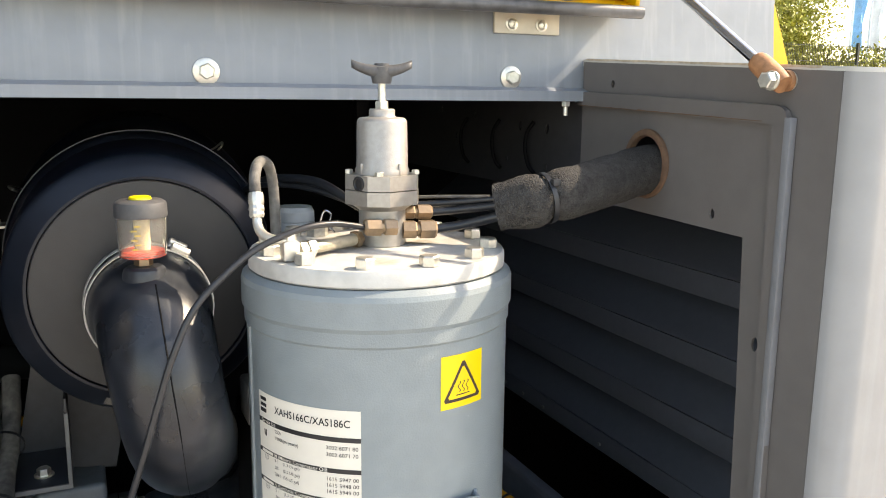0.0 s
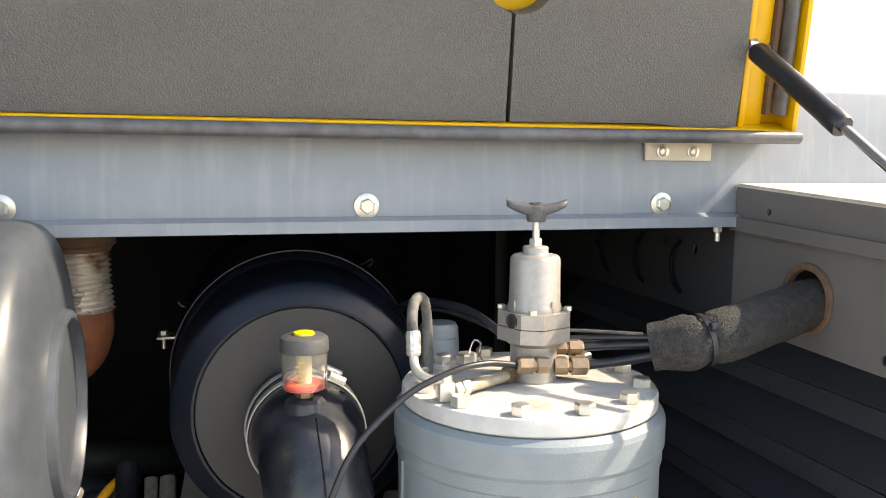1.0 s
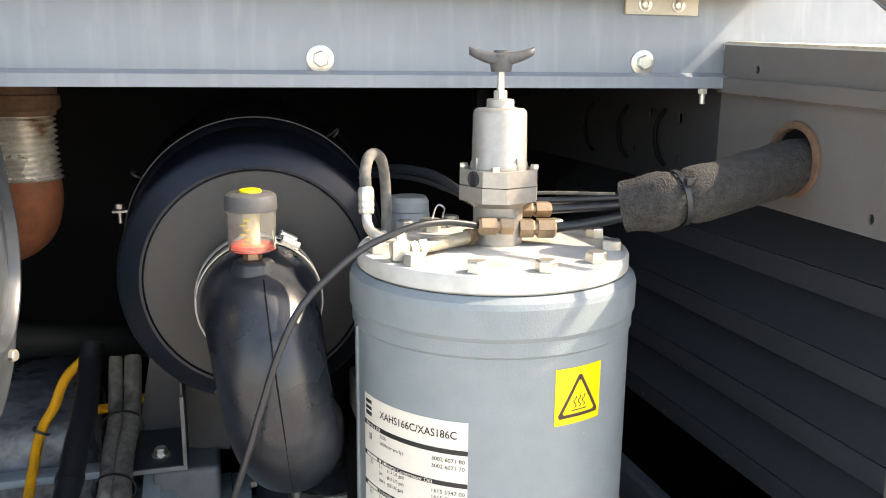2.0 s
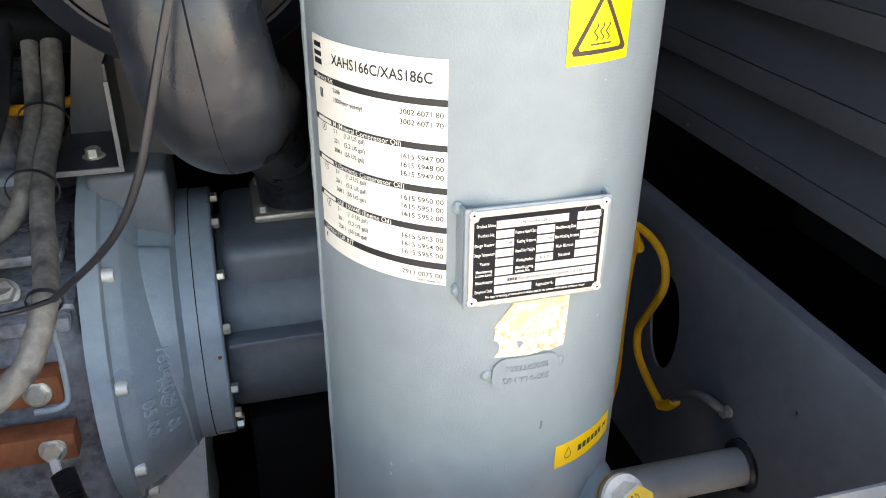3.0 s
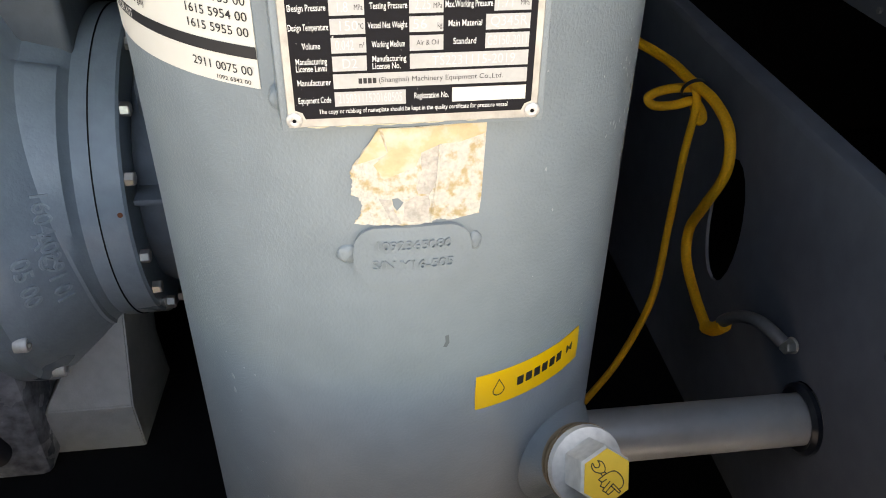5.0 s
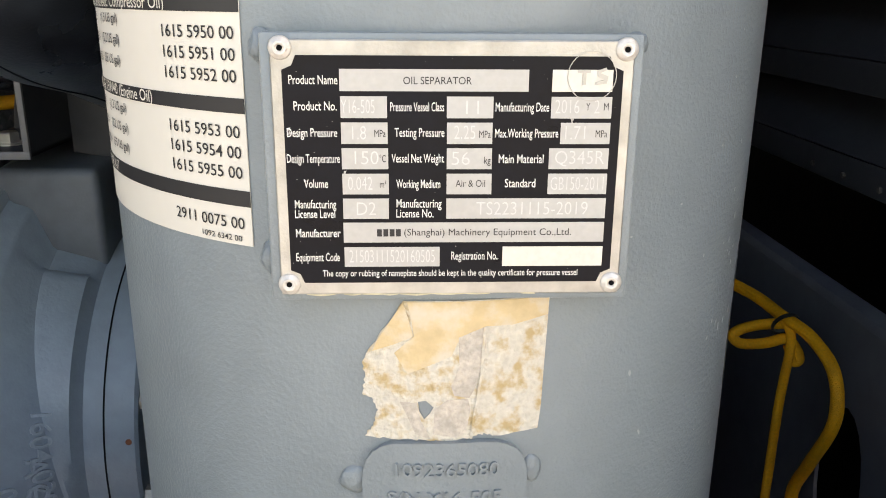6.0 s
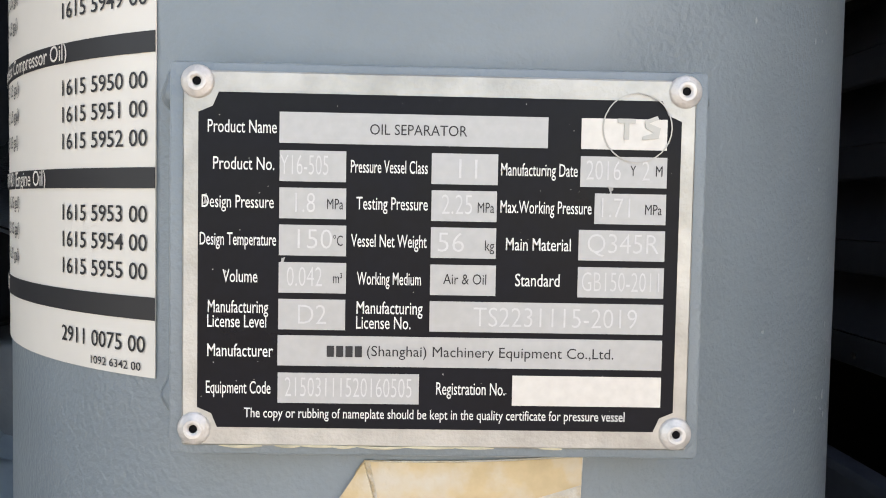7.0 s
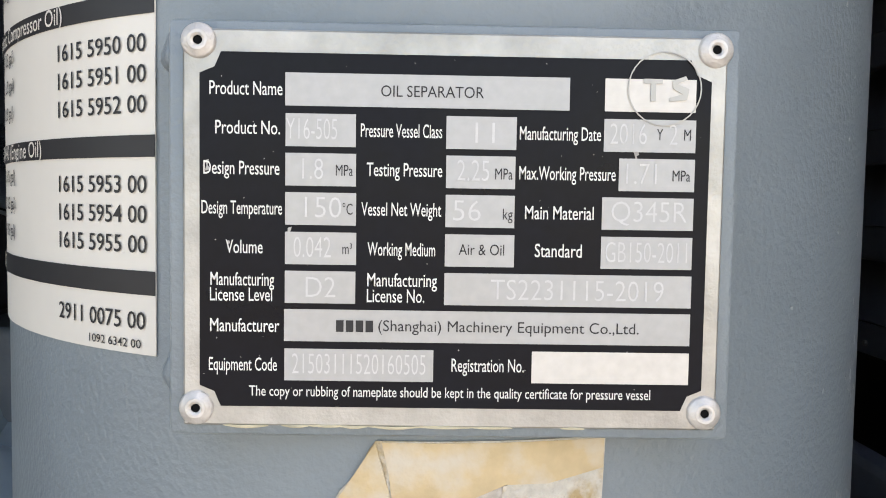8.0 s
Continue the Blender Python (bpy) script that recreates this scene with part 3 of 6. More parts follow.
def flat(points, thick=0.0004, at=0.0002, holes=()):
    """A thin flat piece from an outline in u, v, with holes given as outlines."""
    cu = bpy.data.curves.new("flat", "CURVE")
    cu.dimensions, cu.fill_mode, cu.extrude = "2D", "BOTH", thick / 2
    for pts in (points, *holes):
        sp = cu.splines.new("POLY")
        sp.points.add(len(pts) - 1)
        for p, q in zip(sp.points, pts):
            p.co = (q[0], q[1], 0, 1)
        sp.use_cyclic_u = True
    ob = bpy.data.objects.new("flat", cu)
    me = bpy.data.meshes.new_from_object(ob)
    bm = bmesh.new()
    bm.from_mesh(me)
    bpy.data.objects.remove(ob)
    bpy.data.curves.remove(cu)
    bpy.data.meshes.remove(me)
    bmesh.ops.remove_doubles(bm, verts=bm.verts[:], dist=1e-7)
    for v in bm.verts:
        v.co.z += at + thick / 2
    return bm


def rect(u0, v0, u1, v1, thick=0.0004, at=0.0002):
    return flat([(u0, v0), (u1, v0), (u1, v1), (u0, v1)], thick, at)


def letters(text, u, v, width=None, size=0.004, at=0.0006, align="CENTER", thick=0.0):
    """Lettering at u, v; width: stretched to it."""
    bm = text_bm(text, size, align, depth=thick)
    xs = [w.co.x for w in bm.verts]
    if width and xs:
        k = width / (max(xs) - min(xs))
        for w in bm.verts:
            w.co.x *= k
    for w in bm.verts:
        w.co += Vector((u, v, at + thick))
    return bm


# service label
STROKE["weight"] = 0.005
LW, LH = 0.1385, 0.1845
service = part("service_label", wrap(rect(0, 0, LW, LH), -168.0, 0.9295), WHITE, tank, "white printed service label with black bands", 60)
ink, pale = bmesh.new(), bmesh.new()
bands = [(0.160, 0.188), (0.350, 0.377), (0.537, 0.565), (0.717, 0.745), (0.891, 0.922)]
for a, b in bands:
    join(ink, rect(0, LH * (1 - b), LW, LH * (1 - a), 0.0002, 0.0007))
for a, b in ((0.028, 0.050), (0.098, 0.122)):
    join(ink, rect(0.004, LH * (1 - b), 0.0165, LH * (1 - a), 0.0002, 0.0007))
join(ink, rect(0.004, LH * (1 - 0.086), 0.0165, LH * (1 - 0.066), 0.0002, 0.0007))
STROKE["weight"] = 0.011
join(ink, letters("XAHS166C/XAS186C", 0.0800, LH * (1 - 0.080), 0.0950, 0.0117, 0.0009))
STROKE["weight"] = 0.005
for text, v, u0 in (("Service Kit", 0.174, 0.006), ("M (Mineral Compressor Oil)", 0.3635, 0.030), ("S (Synthetic Compressor Oil)", 0.551, 0.030), ("SAE 15W40 (Engine Oil)", 0.731, 0.030), ("SEPARATOR KIT", 0.9065, 0.006)):
    join(pale, letters(text, u0, LH * (1 - v), None, 0.0062, 0.0011, "LEFT"))
    if u0 > 0.01:
        join(pale, rect(0.006, LH * (1 - v) - 0.0016, 0.0275, LH * (1 - v) + 0.0016, 0.0001, 0.0010))
rows = [("3002 6071 80", 0.226), ("3002 6071 70", 0.268)]
for base, n in ((0.415, 7), (0.602, 50), (0.781, 53)):
    first = {7: 5947, 50: 5950, 53: 5953}[n]
    for i in range(3):
        rows.append((f"1615 {first + i} 00", base + 0.0385 * i))
rows.append(("2911 0075 00", 0.957))
for text, v in rows:
    join(ink, letters(text, 0.1182, LH * (1 - v), 0.0345, 0.0060, 0.0009))
join(ink, letters("1092 6342 00", 0.1242, LH * (1 - 0.987), 0.019, 0.0030, 0.0009))
join(ink, letters("250h", 0.032, LH * (1 - 0.212), None, 0.0052, 0.0009, "LEFT"))
join(ink, letters("1000h(or yearly)", 0.032, LH * (1 - 0.252), None, 0.0052, 0.0009, "LEFT"))
for base in (0.396, 0.584, 0.768):
    for i, (litres, gallons) in enumerate((("5 l", "(1,3 US gal)"), ("20 l", "(5,2 US gal)"), ("208 l", "(55 US gal)"))):
        v = LH * (1 - base - 0.0425 * i)
        join(ink, letters(litres, 0.030, v, None, 0.0052, 0.0009, "LEFT"))
        join(ink, letters(gallons, 0.0440, v, None, 0.0052, 0.0009, "LEFT"))
    c = [(0.0150 + 0.0036 * math.cos(k * 0.3142), LH * (1 - base) + 0.0036 * math.sin(k * 0.3142)) for k in range(20)]
    d = [(0.0150 + 0.0032 * math.cos(k * 0.3142), LH * (1 - base) + 0.0032 * math.sin(k * 0.3142)) for k in range(20)]
    join(ink, flat(c, 0.0001, 0.0008, (d,)))
    join(ink, rect(0.0146, LH * (1 - base) - 0.0014, 0.0154, LH * (1 - base) + 0.0016, 0.0001, 0.0008))
for du in (0.0, 0.0028):
    join(ink, rect(0.0115 + du, LH * 0.735, 0.0132 + du, LH * 0.775, 0.0001, 0.0008))
join(ink, rect(0.006, LH * 0.040, 0.008, LH * 0.062, 0.0001, 0.0008))
part("black_print", wrap(ink, -168.0, 0.9295), INK, service)
tagged(part("white_print", wrap(pale, -168.0, 0.9295), WHITE, service), kind="stuff")

STROKE["weight"] = 0.004

# hot surface sticker
ORANGE = material("orange film", (0.86, 0.47, 0.01), 0.35, vary=0.03)
STICKER = material("yellow film", (0.84, 0.57, 0.012), 0.35, vary=0.03)
BROWN = material("dark brown print", (0.035, 0.022, 0.018), 0.5, vary=0.1)
hot = part("warning_sticker", wrap(rect(0, 0, 0.0578, 0.0588), -84.2, 1.1072), STICKER, tank, "yellow hot surface warning sticker", 60)
bm = bmesh.new()


def triangle(cu, cv, r):
    out = []
    for k in range(3):
        a = radians(90 + 120 * k)
        for s in (-10, 0, 10):
            out.append((cu + r * math.cos(a + radians(s * 0.35)), cv + r * math.sin(a + radians(s * 0.35)) - 0.0 * s))
    return out


join(bm, flat(triangle(0.029, 0.0225, 0.0282), 0.0002, 0.0006, (triangle(0.029, 0.0225, 0.0222),)))
join(bm, rect(0.0195, 0.0135, 0.0385, 0.0146, 0.0002, 0.0006))
for i in range(3):
    c = 0.0235 + 0.0055 * i
    up = [(c + 0.0016 * math.sin(s * 0.9), 0.0165 + 0.0125 * s / 10) for s in range(11)]
    join(bm, flat([(x - 0.0006, y) for x, y in up] + [(x + 0.0006, y) for x, y in reversed(up)], 0.0002, 0.0006))
part("triangle_print", wrap(bm, -84.2, 1.1072), BROWN, hot)

# oil grade sticker
grade = part("oil_sticker", wrap(flat([(0.0, 0.004), (0.088, 0.0), (0.0885, 0.012), (0.0872, 0.0275), (0.07, 0.0285), (0.065, 0.0282), (0.05, 0.0292), (0.0, 0.031), (-0.0004, 0.017)]), -75.8, 0.7145), ORANGE, tank, "orange yellow oil grade sticker", 60)
bm = bmesh.new()
drop = [(0.0155 + 0.0042 * math.sin(a) * (1 if a < 9 else 1), 0.0150 - 0.0042 * math.cos(a)) for a in [radians(d) for d in range(-125, 126, 12)]] + [(0.0155, 0.0245)]
inner = [(0.0155 + (u - 0.0155) * 0.86, 0.0160 + (v - 0.0160) * 0.86) for u, v in drop]
join(bm, flat(drop, 0.0002, 0.0006, (inner,)))
for i in range(6):
    join(bm, rect(0.029 + i * 0.0068, 0.0125, 0.0338 + i * 0.0068, 0.0195, 0.0002, 0.0006))
join(bm, letters("M", 0.0765, 0.0158, 0.0066, 0.0098, 0.0007))
part("black_print", wrap(bm, -75.8, 0.7145), INK, grade)

# torn paper label
PAPER = material("torn yellowed paper", (0.60, 0.56, 0.48), 0.85, vary=0.16, grain=420, stain=170, bump=0.8, bump_scale=420, second=(0.46, 0.34, 0.18), amount=0.34)
FOLD = material("yellowed paper film", (0.58, 0.44, 0.25), 0.6, vary=0.12, grain=220, stain=90, bump=0.3, bump_scale=300, second=(0.60, 0.53, 0.42), amount=0.40)
BARE = material("torn grey glue", (0.49, 0.44, 0.38), 0.9, vary=0.25, grain=400, stain=120, bump=0.6, bump_scale=500)


def torn(points):
    return [((x - 126) * 0.00009235, (592 - y) * 0.0001) for x, y in points]


random.seed(5)
edge = [(285, 55), (848, 48), (838, 300), (832, 480), (822, 572), (720, 580), (640, 585), (600, 572), (545, 590), (480, 600), (380, 598), (285, 592), (130, 588), (165, 530), (185, 480), (160, 430), (122, 420), (135, 350), (125, 290), (185, 195)]
rag = []
for (a, b), (c, d) in zip(edge, edge[1:] + edge[:1]):
    n = 2 if max(a, c) > 800 or b < 60 and d < 60 else 6
    for i in range(n):
        j = 0 if i == 0 or n == 2 else random.uniform(-5, 5)
        rag.append((a + (c - a) * i / n + j, b + (d - b) * i / n + (j if b > 500 else 0)))
gap = [(340, 440), (372, 436), (402, 463), (385, 490), (365, 512), (346, 482)]
paper = part("torn_label", wrap(flat(torn(rag), 0.0004, 0.0002, (torn(gap),)), -100.95, 0.8605), PAPER, tank, "torn yellowed paper label remains", 60)
part("folded_corner", wrap(flat(torn([(285, 58), (318, 165), (322, 185), (250, 215), (165, 245), (190, 195)]), 0.0006, 0.0007), -100.95, 0.8605), FOLD, paper)
part("yellow_film", wrap(flat(torn([(300, 58), (844, 52), (842, 120), (700, 150), (600, 150), (500, 190), (470, 260), (400, 290), (300, 330), (250, 250), (325, 185), (318, 130)]), 0.0002, 0.0006), -100.95, 0.8605), FOLD, paper)
bm = bmesh.new()
for pts in ([(495, 190), (560, 165), (600, 150), (600, 220), (585, 310), (560, 390), (540, 425), (480, 415), (470, 380), (500, 300)], [(455, 432), (535, 430), (545, 470), (530, 560), (500, 585), (400, 570), (405, 470)], [(270, 440), (335, 445), (350, 510), (390, 590), (330, 570), (300, 500)]):
    join(bm, flat(torn(pts), 0.0002, 0.0007))
part("glue_patch", wrap(bm, -100.95, 0.8605), BARE, paper)
part("tear_edge", wrap(flat(torn([(590, 152), (600, 150), (594, 255), (588, 340), (577, 428), (563, 515), (554, 588), (545, 590), (553, 512), (567, 425), (579, 337), (584, 252)]), 0.0003, 0.0010), -100.95, 0.8605), PAPER, paper)

# welded number tab
bm = bmesh.new()
stad = []
for k in range(24):
    a = 2 * math.pi * k / 24
    c, s = math.cos(a), math.sin(a)
    stad.append((0.0305 + 0.0125 * (1 if c > 0 else -1) + 0.0180 * (abs(c) ** 0.75) * (1 if c > 0 else -1), 0.0187 + 0.0184 * (abs(s) ** 0.8) * (1 if s > 0 else -1)))
tab = part("number_tab", wrap(flat(stad, 0.0028, 0.0), -101.2, 0.8230), PAINT, tank, "welded oval number tab painted over")
bm = bmesh.new()
join(bm, letters("1092365080", 0.0305, 0.0258, 0.0375, 0.0078, 0.0027, thick=0.00055))
join(bm, letters("S/N Y16-505", 0.0305, 0.0138, 0.0415, 0.0078, 0.0027, thick=0.00055))
part("raised_number", wrap(bm, -101.2, 0.8230), PAINT, tab)
for a, z, wide in ((-102.3, 0.8420, 0.0066), (-77.6, 0.8455, 0.0042)):
    q = radians(a)
    part("weld_bead", weld_bead((AX + (RT - 0.0008) * math.cos(q), AY + (RT - 0.0008) * math.sin(q), z), (wide * 0.95, 0.0028, 0.0060), a), PAINT, tab, angle=80)

# long weld seam and small chips
bm = bmesh.new()
q = radians(-177)
add_tube(bm, [(AX + RT * math.cos(q), AY + RT * math.sin(q), z) for z in np.linspace(0.34, 1.18, 40)], 0.0028, 8, 2, wrinkle=0.25)
part("weld_seam", bm, PAINT, tank)
CHIP = material("pale paint chip", (0.36, 0.38, 0.385), 0.6, vary=0.1)
bm = bmesh.new()
random.seed(11)
for k in range(72):
    a, z = (random.uniform(-72, -25), random.uniform(0.72, 1.10)) if k < 52 else (random.uniform(-152, -122), random.uniform(0.58, 0.78))
    if k % 3 == 0 and k < 52:
        a, z = random.gauss(-35, 3), random.gauss(0.91, 0.03)
    r = random.uniform(0.0003, 0.0009) if k % 6 else random.uniform(0.0009, 0.0014)
    tall = random.choice((1, 1, 1.3, 2.2))
    tilt = random.uniform(-0.5, 0.5)
    rim = []
    for i in range(8):
        q = r * random.uniform(0.55, 1.15)
        u, v = q * math.cos(i * math.pi / 4), tall * q * math.sin(i * math.pi / 4)
        rim.append((u * math.cos(tilt) - v * math.sin(tilt), u * math.sin(tilt) + v * math.cos(tilt)))
    join(bm, wrap(flat(rim, 0.0001, 0.00005), a, z))
tagged(part("paint_chips", bm, CHIP, tank), kind="stuff")
FLECK = material("dark fleck", (0.11, 0.125, 0.135), 0.5, vary=0.2)
part("smudge", wrap(flat([(0, 0.0006), (0.002, 0.0), (0.0036, 0.003), (0.0032, 0.009), (0.001, 0.0085), (0.0014, 0.004)], 0.0001, 0.00005), -83.6, 0.7745), FLECK, tank)

# ---- nameplate ----
PLATE = material("scuffed aluminium plate", (0.45, 0.44, 0.41), 0.36, metal=0.6, vary=0.22, grain=140, stain=40, bump=0.15, bump_scale=900)
CELL = material("plain aluminium field", (0.44, 0.44, 0.43), 0.45, metal=0.3, vary=0.06, grain=500, stain=40)
ENAMEL = material("black plate enamel", (0.0028, 0.0034, 0.0066), 0.34, vary=0.3, grain=400, stain=60, spec=0.19)
BLANK = material("bright bare aluminium field", (0.62, 0.595, 0.55), 0.42, metal=0.25, vary=0.07, grain=500, stain=25)
ETCH = material("etched lettering", (0.57, 0.57, 0.56), 0.55, metal=0.1, vary=0.08, grain=600)
LETTER = material("bare letter metal", (0.72, 0.72, 0.68), 0.5, vary=0.05, grain=500)
RIVET = material("dull aluminium rivet", (0.60, 0.575, 0.54), 0.48, metal=0.45, vary=0.2, grain=350, stain=120, bump=0.2, bump_scale=900)
PY = -0.1622
name_plate = part("nameplate", box((-0.0525, PY, 0.9160), (0.0627, PY + 0.0012, 1.0004), 0.0004, 1), PLATE, tank, "black and silver aluminium data plate with four rivets")
bm = bmesh.new()
add_box(bm, (-0.0560, PY + 0.0013, 0.9134), (0.0660, PY + 0.0045, 1.0026), 0.0012)
bracket = part("bracket", bm, PAINT, tank, "painted steel bracket behind the data plate")
for side, x in ((-1, -0.0560), (1, 0.0660)):
    bm = bmesh.new()
    add_profile(bm, [(x, PY + 0.0045), (x + side * 0.0042, -0.130), (x + side * 0.0012, -0.130), (x - side * 0.003, PY + 0.0045)], 0.9145, 1.0015, "z", True)
    bmesh.ops.bevel(bm, geom=bm.edges[:], offset=0.0007, segments=2, affect="EDGES")
    part("bracket_side", bm, PAINT, bracket)
    for z in (0.9245, 0.9975) if side < 0 else (0.9985,):
        q = x + side * 0.0018
        part("weld_bead", weld_bead((q, AY - math.sqrt(RT ** 2 - (q - AX) ** 2) - 0.0012, z), (0.0040, 0.0040, 0.0060 if side < 0 else 0.0042), z * 40), PAINT, bracket, angle=80)


def on_plate(bm, lift):
    """From plate millimetres (x, z) drawn flat as u, v to the plate's front."""
    for v in bm.verts:
        v.co = Vector((v.co.x, PY - lift - v.co.z, v.co.y))
    return bm


x0, x1, z0, z1, c = -0.0489, 0.0593, 0.9203, 0.9956, 0.0045
part("black_field", on_plate(flat([(x0, z0 + c), (x0 + c * 0.7, z0 + c * 0.7), (x0 + c, z0), (x1 - c, z0), (x1 - c * 0.7, z0 + c * 0.7), (x1, z0 + c), (x1, z1 - c), (x1 - c * 0.7, z1 - c * 0.7), (x1 - c, z1), (x0 + c, z1), (x0 + c * 0.7, z1 - c * 0.7), (x0, z1 - c)], 0.0001, 0.0), 0.0001), ENAMEL, name_plate)
FIELDS = [(-30.9, 29.1, 988.0), (36.6, 56.0, 988.0), (-30.8, -16.0, 979.5), (3.1, 18.0, 979.5), (36.6, 56.2, 979.5), (-30.8, -15.9, 971.2), (3.2, 17.9, 971.2),
          (40.0, 56.2, 971.2), (-30.8, -15.8, 962.9), (3.2, 17.9, 962.9), (36.6, 56.2, 962.9), (-30.8, -15.7, 954.5), (3.2, 18.0, 954.5), (36.6, 56.2, 954.5),
          (-30.8, -15.8, 946.2), (3.2, 56.3, 946.2), (-30.9, 56.3, 938.0), (-30.8, 1.1, 929.5), (22.3, 56.3, 929.5)]
for a, b, z in FIELDS:
    part("field", on_plate(rect(a / 1000, z / 1000 - 0.00345, b / 1000, z / 1000 + 0.00345, 0.0001, 0.0), 0.0003), BLANK if (a, z) in ((36.6, 988.0), (22.3, 929.5)) else CELL, name_plate)


def print_on(entries, size, lift, mat, name):
    bm = bmesh.new()
    for text, u, z, w in entries:
        join(bm, letters(text, u / 1000, z / 1000, w / 1000, size, 0.0))
    return tagged(part(name, on_plate(bm, lift), mat, name_plate), kind="stuff")


print_on([("Product Name", -39.2, 987.9, 15.3), ("Product No.", -38.8, 979.7, 13.6), ("Pressure Vessel Class", -6.4, 979.5, 17.2), ("Manufacturing Date", 27.3, 979.5, 17.3), ("Design Pressure", -40.1, 971.2, 16.0),
          ("Testing Pressure", -5.6, 971.3, 16.0), ("Max.Working Pressure", 29.0, 971.1, 20.6), ("Design Temperature", -40.0, 962.8, 17.0), ("Vessel Net Weight", -6.2, 962.9, 17.0), ("Main Material", 27.5, 962.7, 14.7),
          ("Volume", -39.4, 954.5, 7.8), ("Working Medium", -6.0, 954.4, 14.4), ("Standard", 27.5, 954.6, 10.1), ("Manufacturing", -39.9, 947.6, 13.5), ("License Level", -40.1, 944.3, 13.2)], 0.0041, 0.0003, LETTER, "plate_lettering")
print_on([("Manufacturing", -5.9, 947.8, 14.9), ("License No.", -7.2, 944.4, 12.3), ("Manufacturer", -39.4, 937.7, 14.7), ("Equipment Code", -39.7, 929.3, 14.5), ("Registration No.", 12.8, 929.6, 15.6)], 0.0041, 0.0003, LETTER, "plate_lettering")
print_on([("The copy or rubbing of nameplate should be kept in the quality certificate for pressure vessel", 5.0, 923.6, 86.5)], 0.0032, 0.0003, LETTER, "plate_lettering")
STROKE["weight"] = -0.001
print_on([("OIL SEPARATOR", 0.0, 987.8, 21.7), ("Y", 48.5, 979.7, 1.3), ("M", 54.4, 979.7, 1.5), ("MPa", -18.4, 971.0, 3.6), ("MPa", 15.4, 970.8, 3.7), ("MPa", 53.3, 971.0, 3.8), ("\u00b0C", -17.6, 962.8, 2.1),
          ("kg", 16.4, 962.3, 2.1), ("m\u00b3", -17.6, 954.4, 2.0), ("Air & Oil", 11.1, 954.6, 9.7), ("(Shanghai) Machinery Equipment Co.,Ltd.", 17.2, 938.0, 56.0)], 0.0034, 0.0005, INK, "black_lettering")
for i in range(4):
    part("name_bar", on_plate(rect(-0.0198 + i * 0.0021, 0.9367, -0.0182 + i * 0.0021, 0.9392, 0.0001, 0.0), 0.0005), INK, name_plate)
STROKE["weight"] = -0.010
print_on([("Y16-505", -25.2, 979.5, 10.7), ("I I", 11.3, 979.3, 4.1), ("2016", 41.8, 979.6, 7.8), ("2", 51.4, 979.6, 1.7), ("1.8", -25.4, 971.1, 4.4), ("2.25", 9.0, 971.3, 6.8), ("1.71", 44.8, 971.2, 6.5), ("150", -23.3, 963.0, 7.7),
          ("56", 7.7, 962.8, 5.9), ("Q345R", 46.6, 963.1, 16.2), ("0.042", -25.0, 954.5, 7.9), ("GB150-2011", 46.6, 954.4, 17.6), ("D2", -23.3, 946.0, 6.3), ("TS2231115-2019", 31.8, 946.0, 37.2), ("21503111520160505", -14.8, 929.5, 28.6)], 0.0064, 0.0005, ETCH, "etched_lettering")
STROKE["weight"] = 0.004
ring = lambda r: [(0.0492 + r * math.cos(k * 0.19635), 0.9895 + r * math.sin(k * 0.19635)) for k in range(32)]
bm = flat(ring(0.0079), 0.0002, 0.0, (ring(0.00765),))
join(bm, rect(0.0447, 0.9905, 0.0487, 0.9915, 0.0002, 0.0))
join(bm, rect(0.0462, 0.9868, 0.0473, 0.9905, 0.0002, 0.0))
join(bm, flat([(0.0502, 0.9868), (0.0540, 0.9872), (0.0544, 0.9895), (0.0518, 0.9905), (0.0540, 0.9915), (0.0536, 0.9922), (0.0508, 0.9912), (0.0510, 0.9895), (0.0530, 0.9884), (0.0504, 0.9876)], 0.0002, 0.0))
part("stamped_mark", on_plate(bm, 0.0005), material("stamped metal", (0.46, 0.45, 0.42), 0.4, metal=0.3, vary=0.2), name_plate)
for x, z in ((-0.0491, 0.9978), (0.0600, 0.9978), (-0.0496, 0.9199), (0.0600, 0.9199)):
    RV = Matrix.Translation((x, PY, z)) @ Matrix.Rotation(radians(90), 4, "X")
    part("rivet", lathe([(0.0009, 0.0004), (0.0010, 0.0010), (0.0015, 0.0014), (0.0021, 0.0014), (0.0024, 0.0011), (0.0033, 0.0008), (0.0037, 0.0003), (0.0038, -0.0004)], RV, 24), RIVET, name_plate, "domed aluminium rivet with a hollow centre")
    part("rivet_hole", lathe([(0, 0.0006), (0.00088, 0.0006), (0.00092, 0.0009)], RV, 16), BLACK, name_plate)

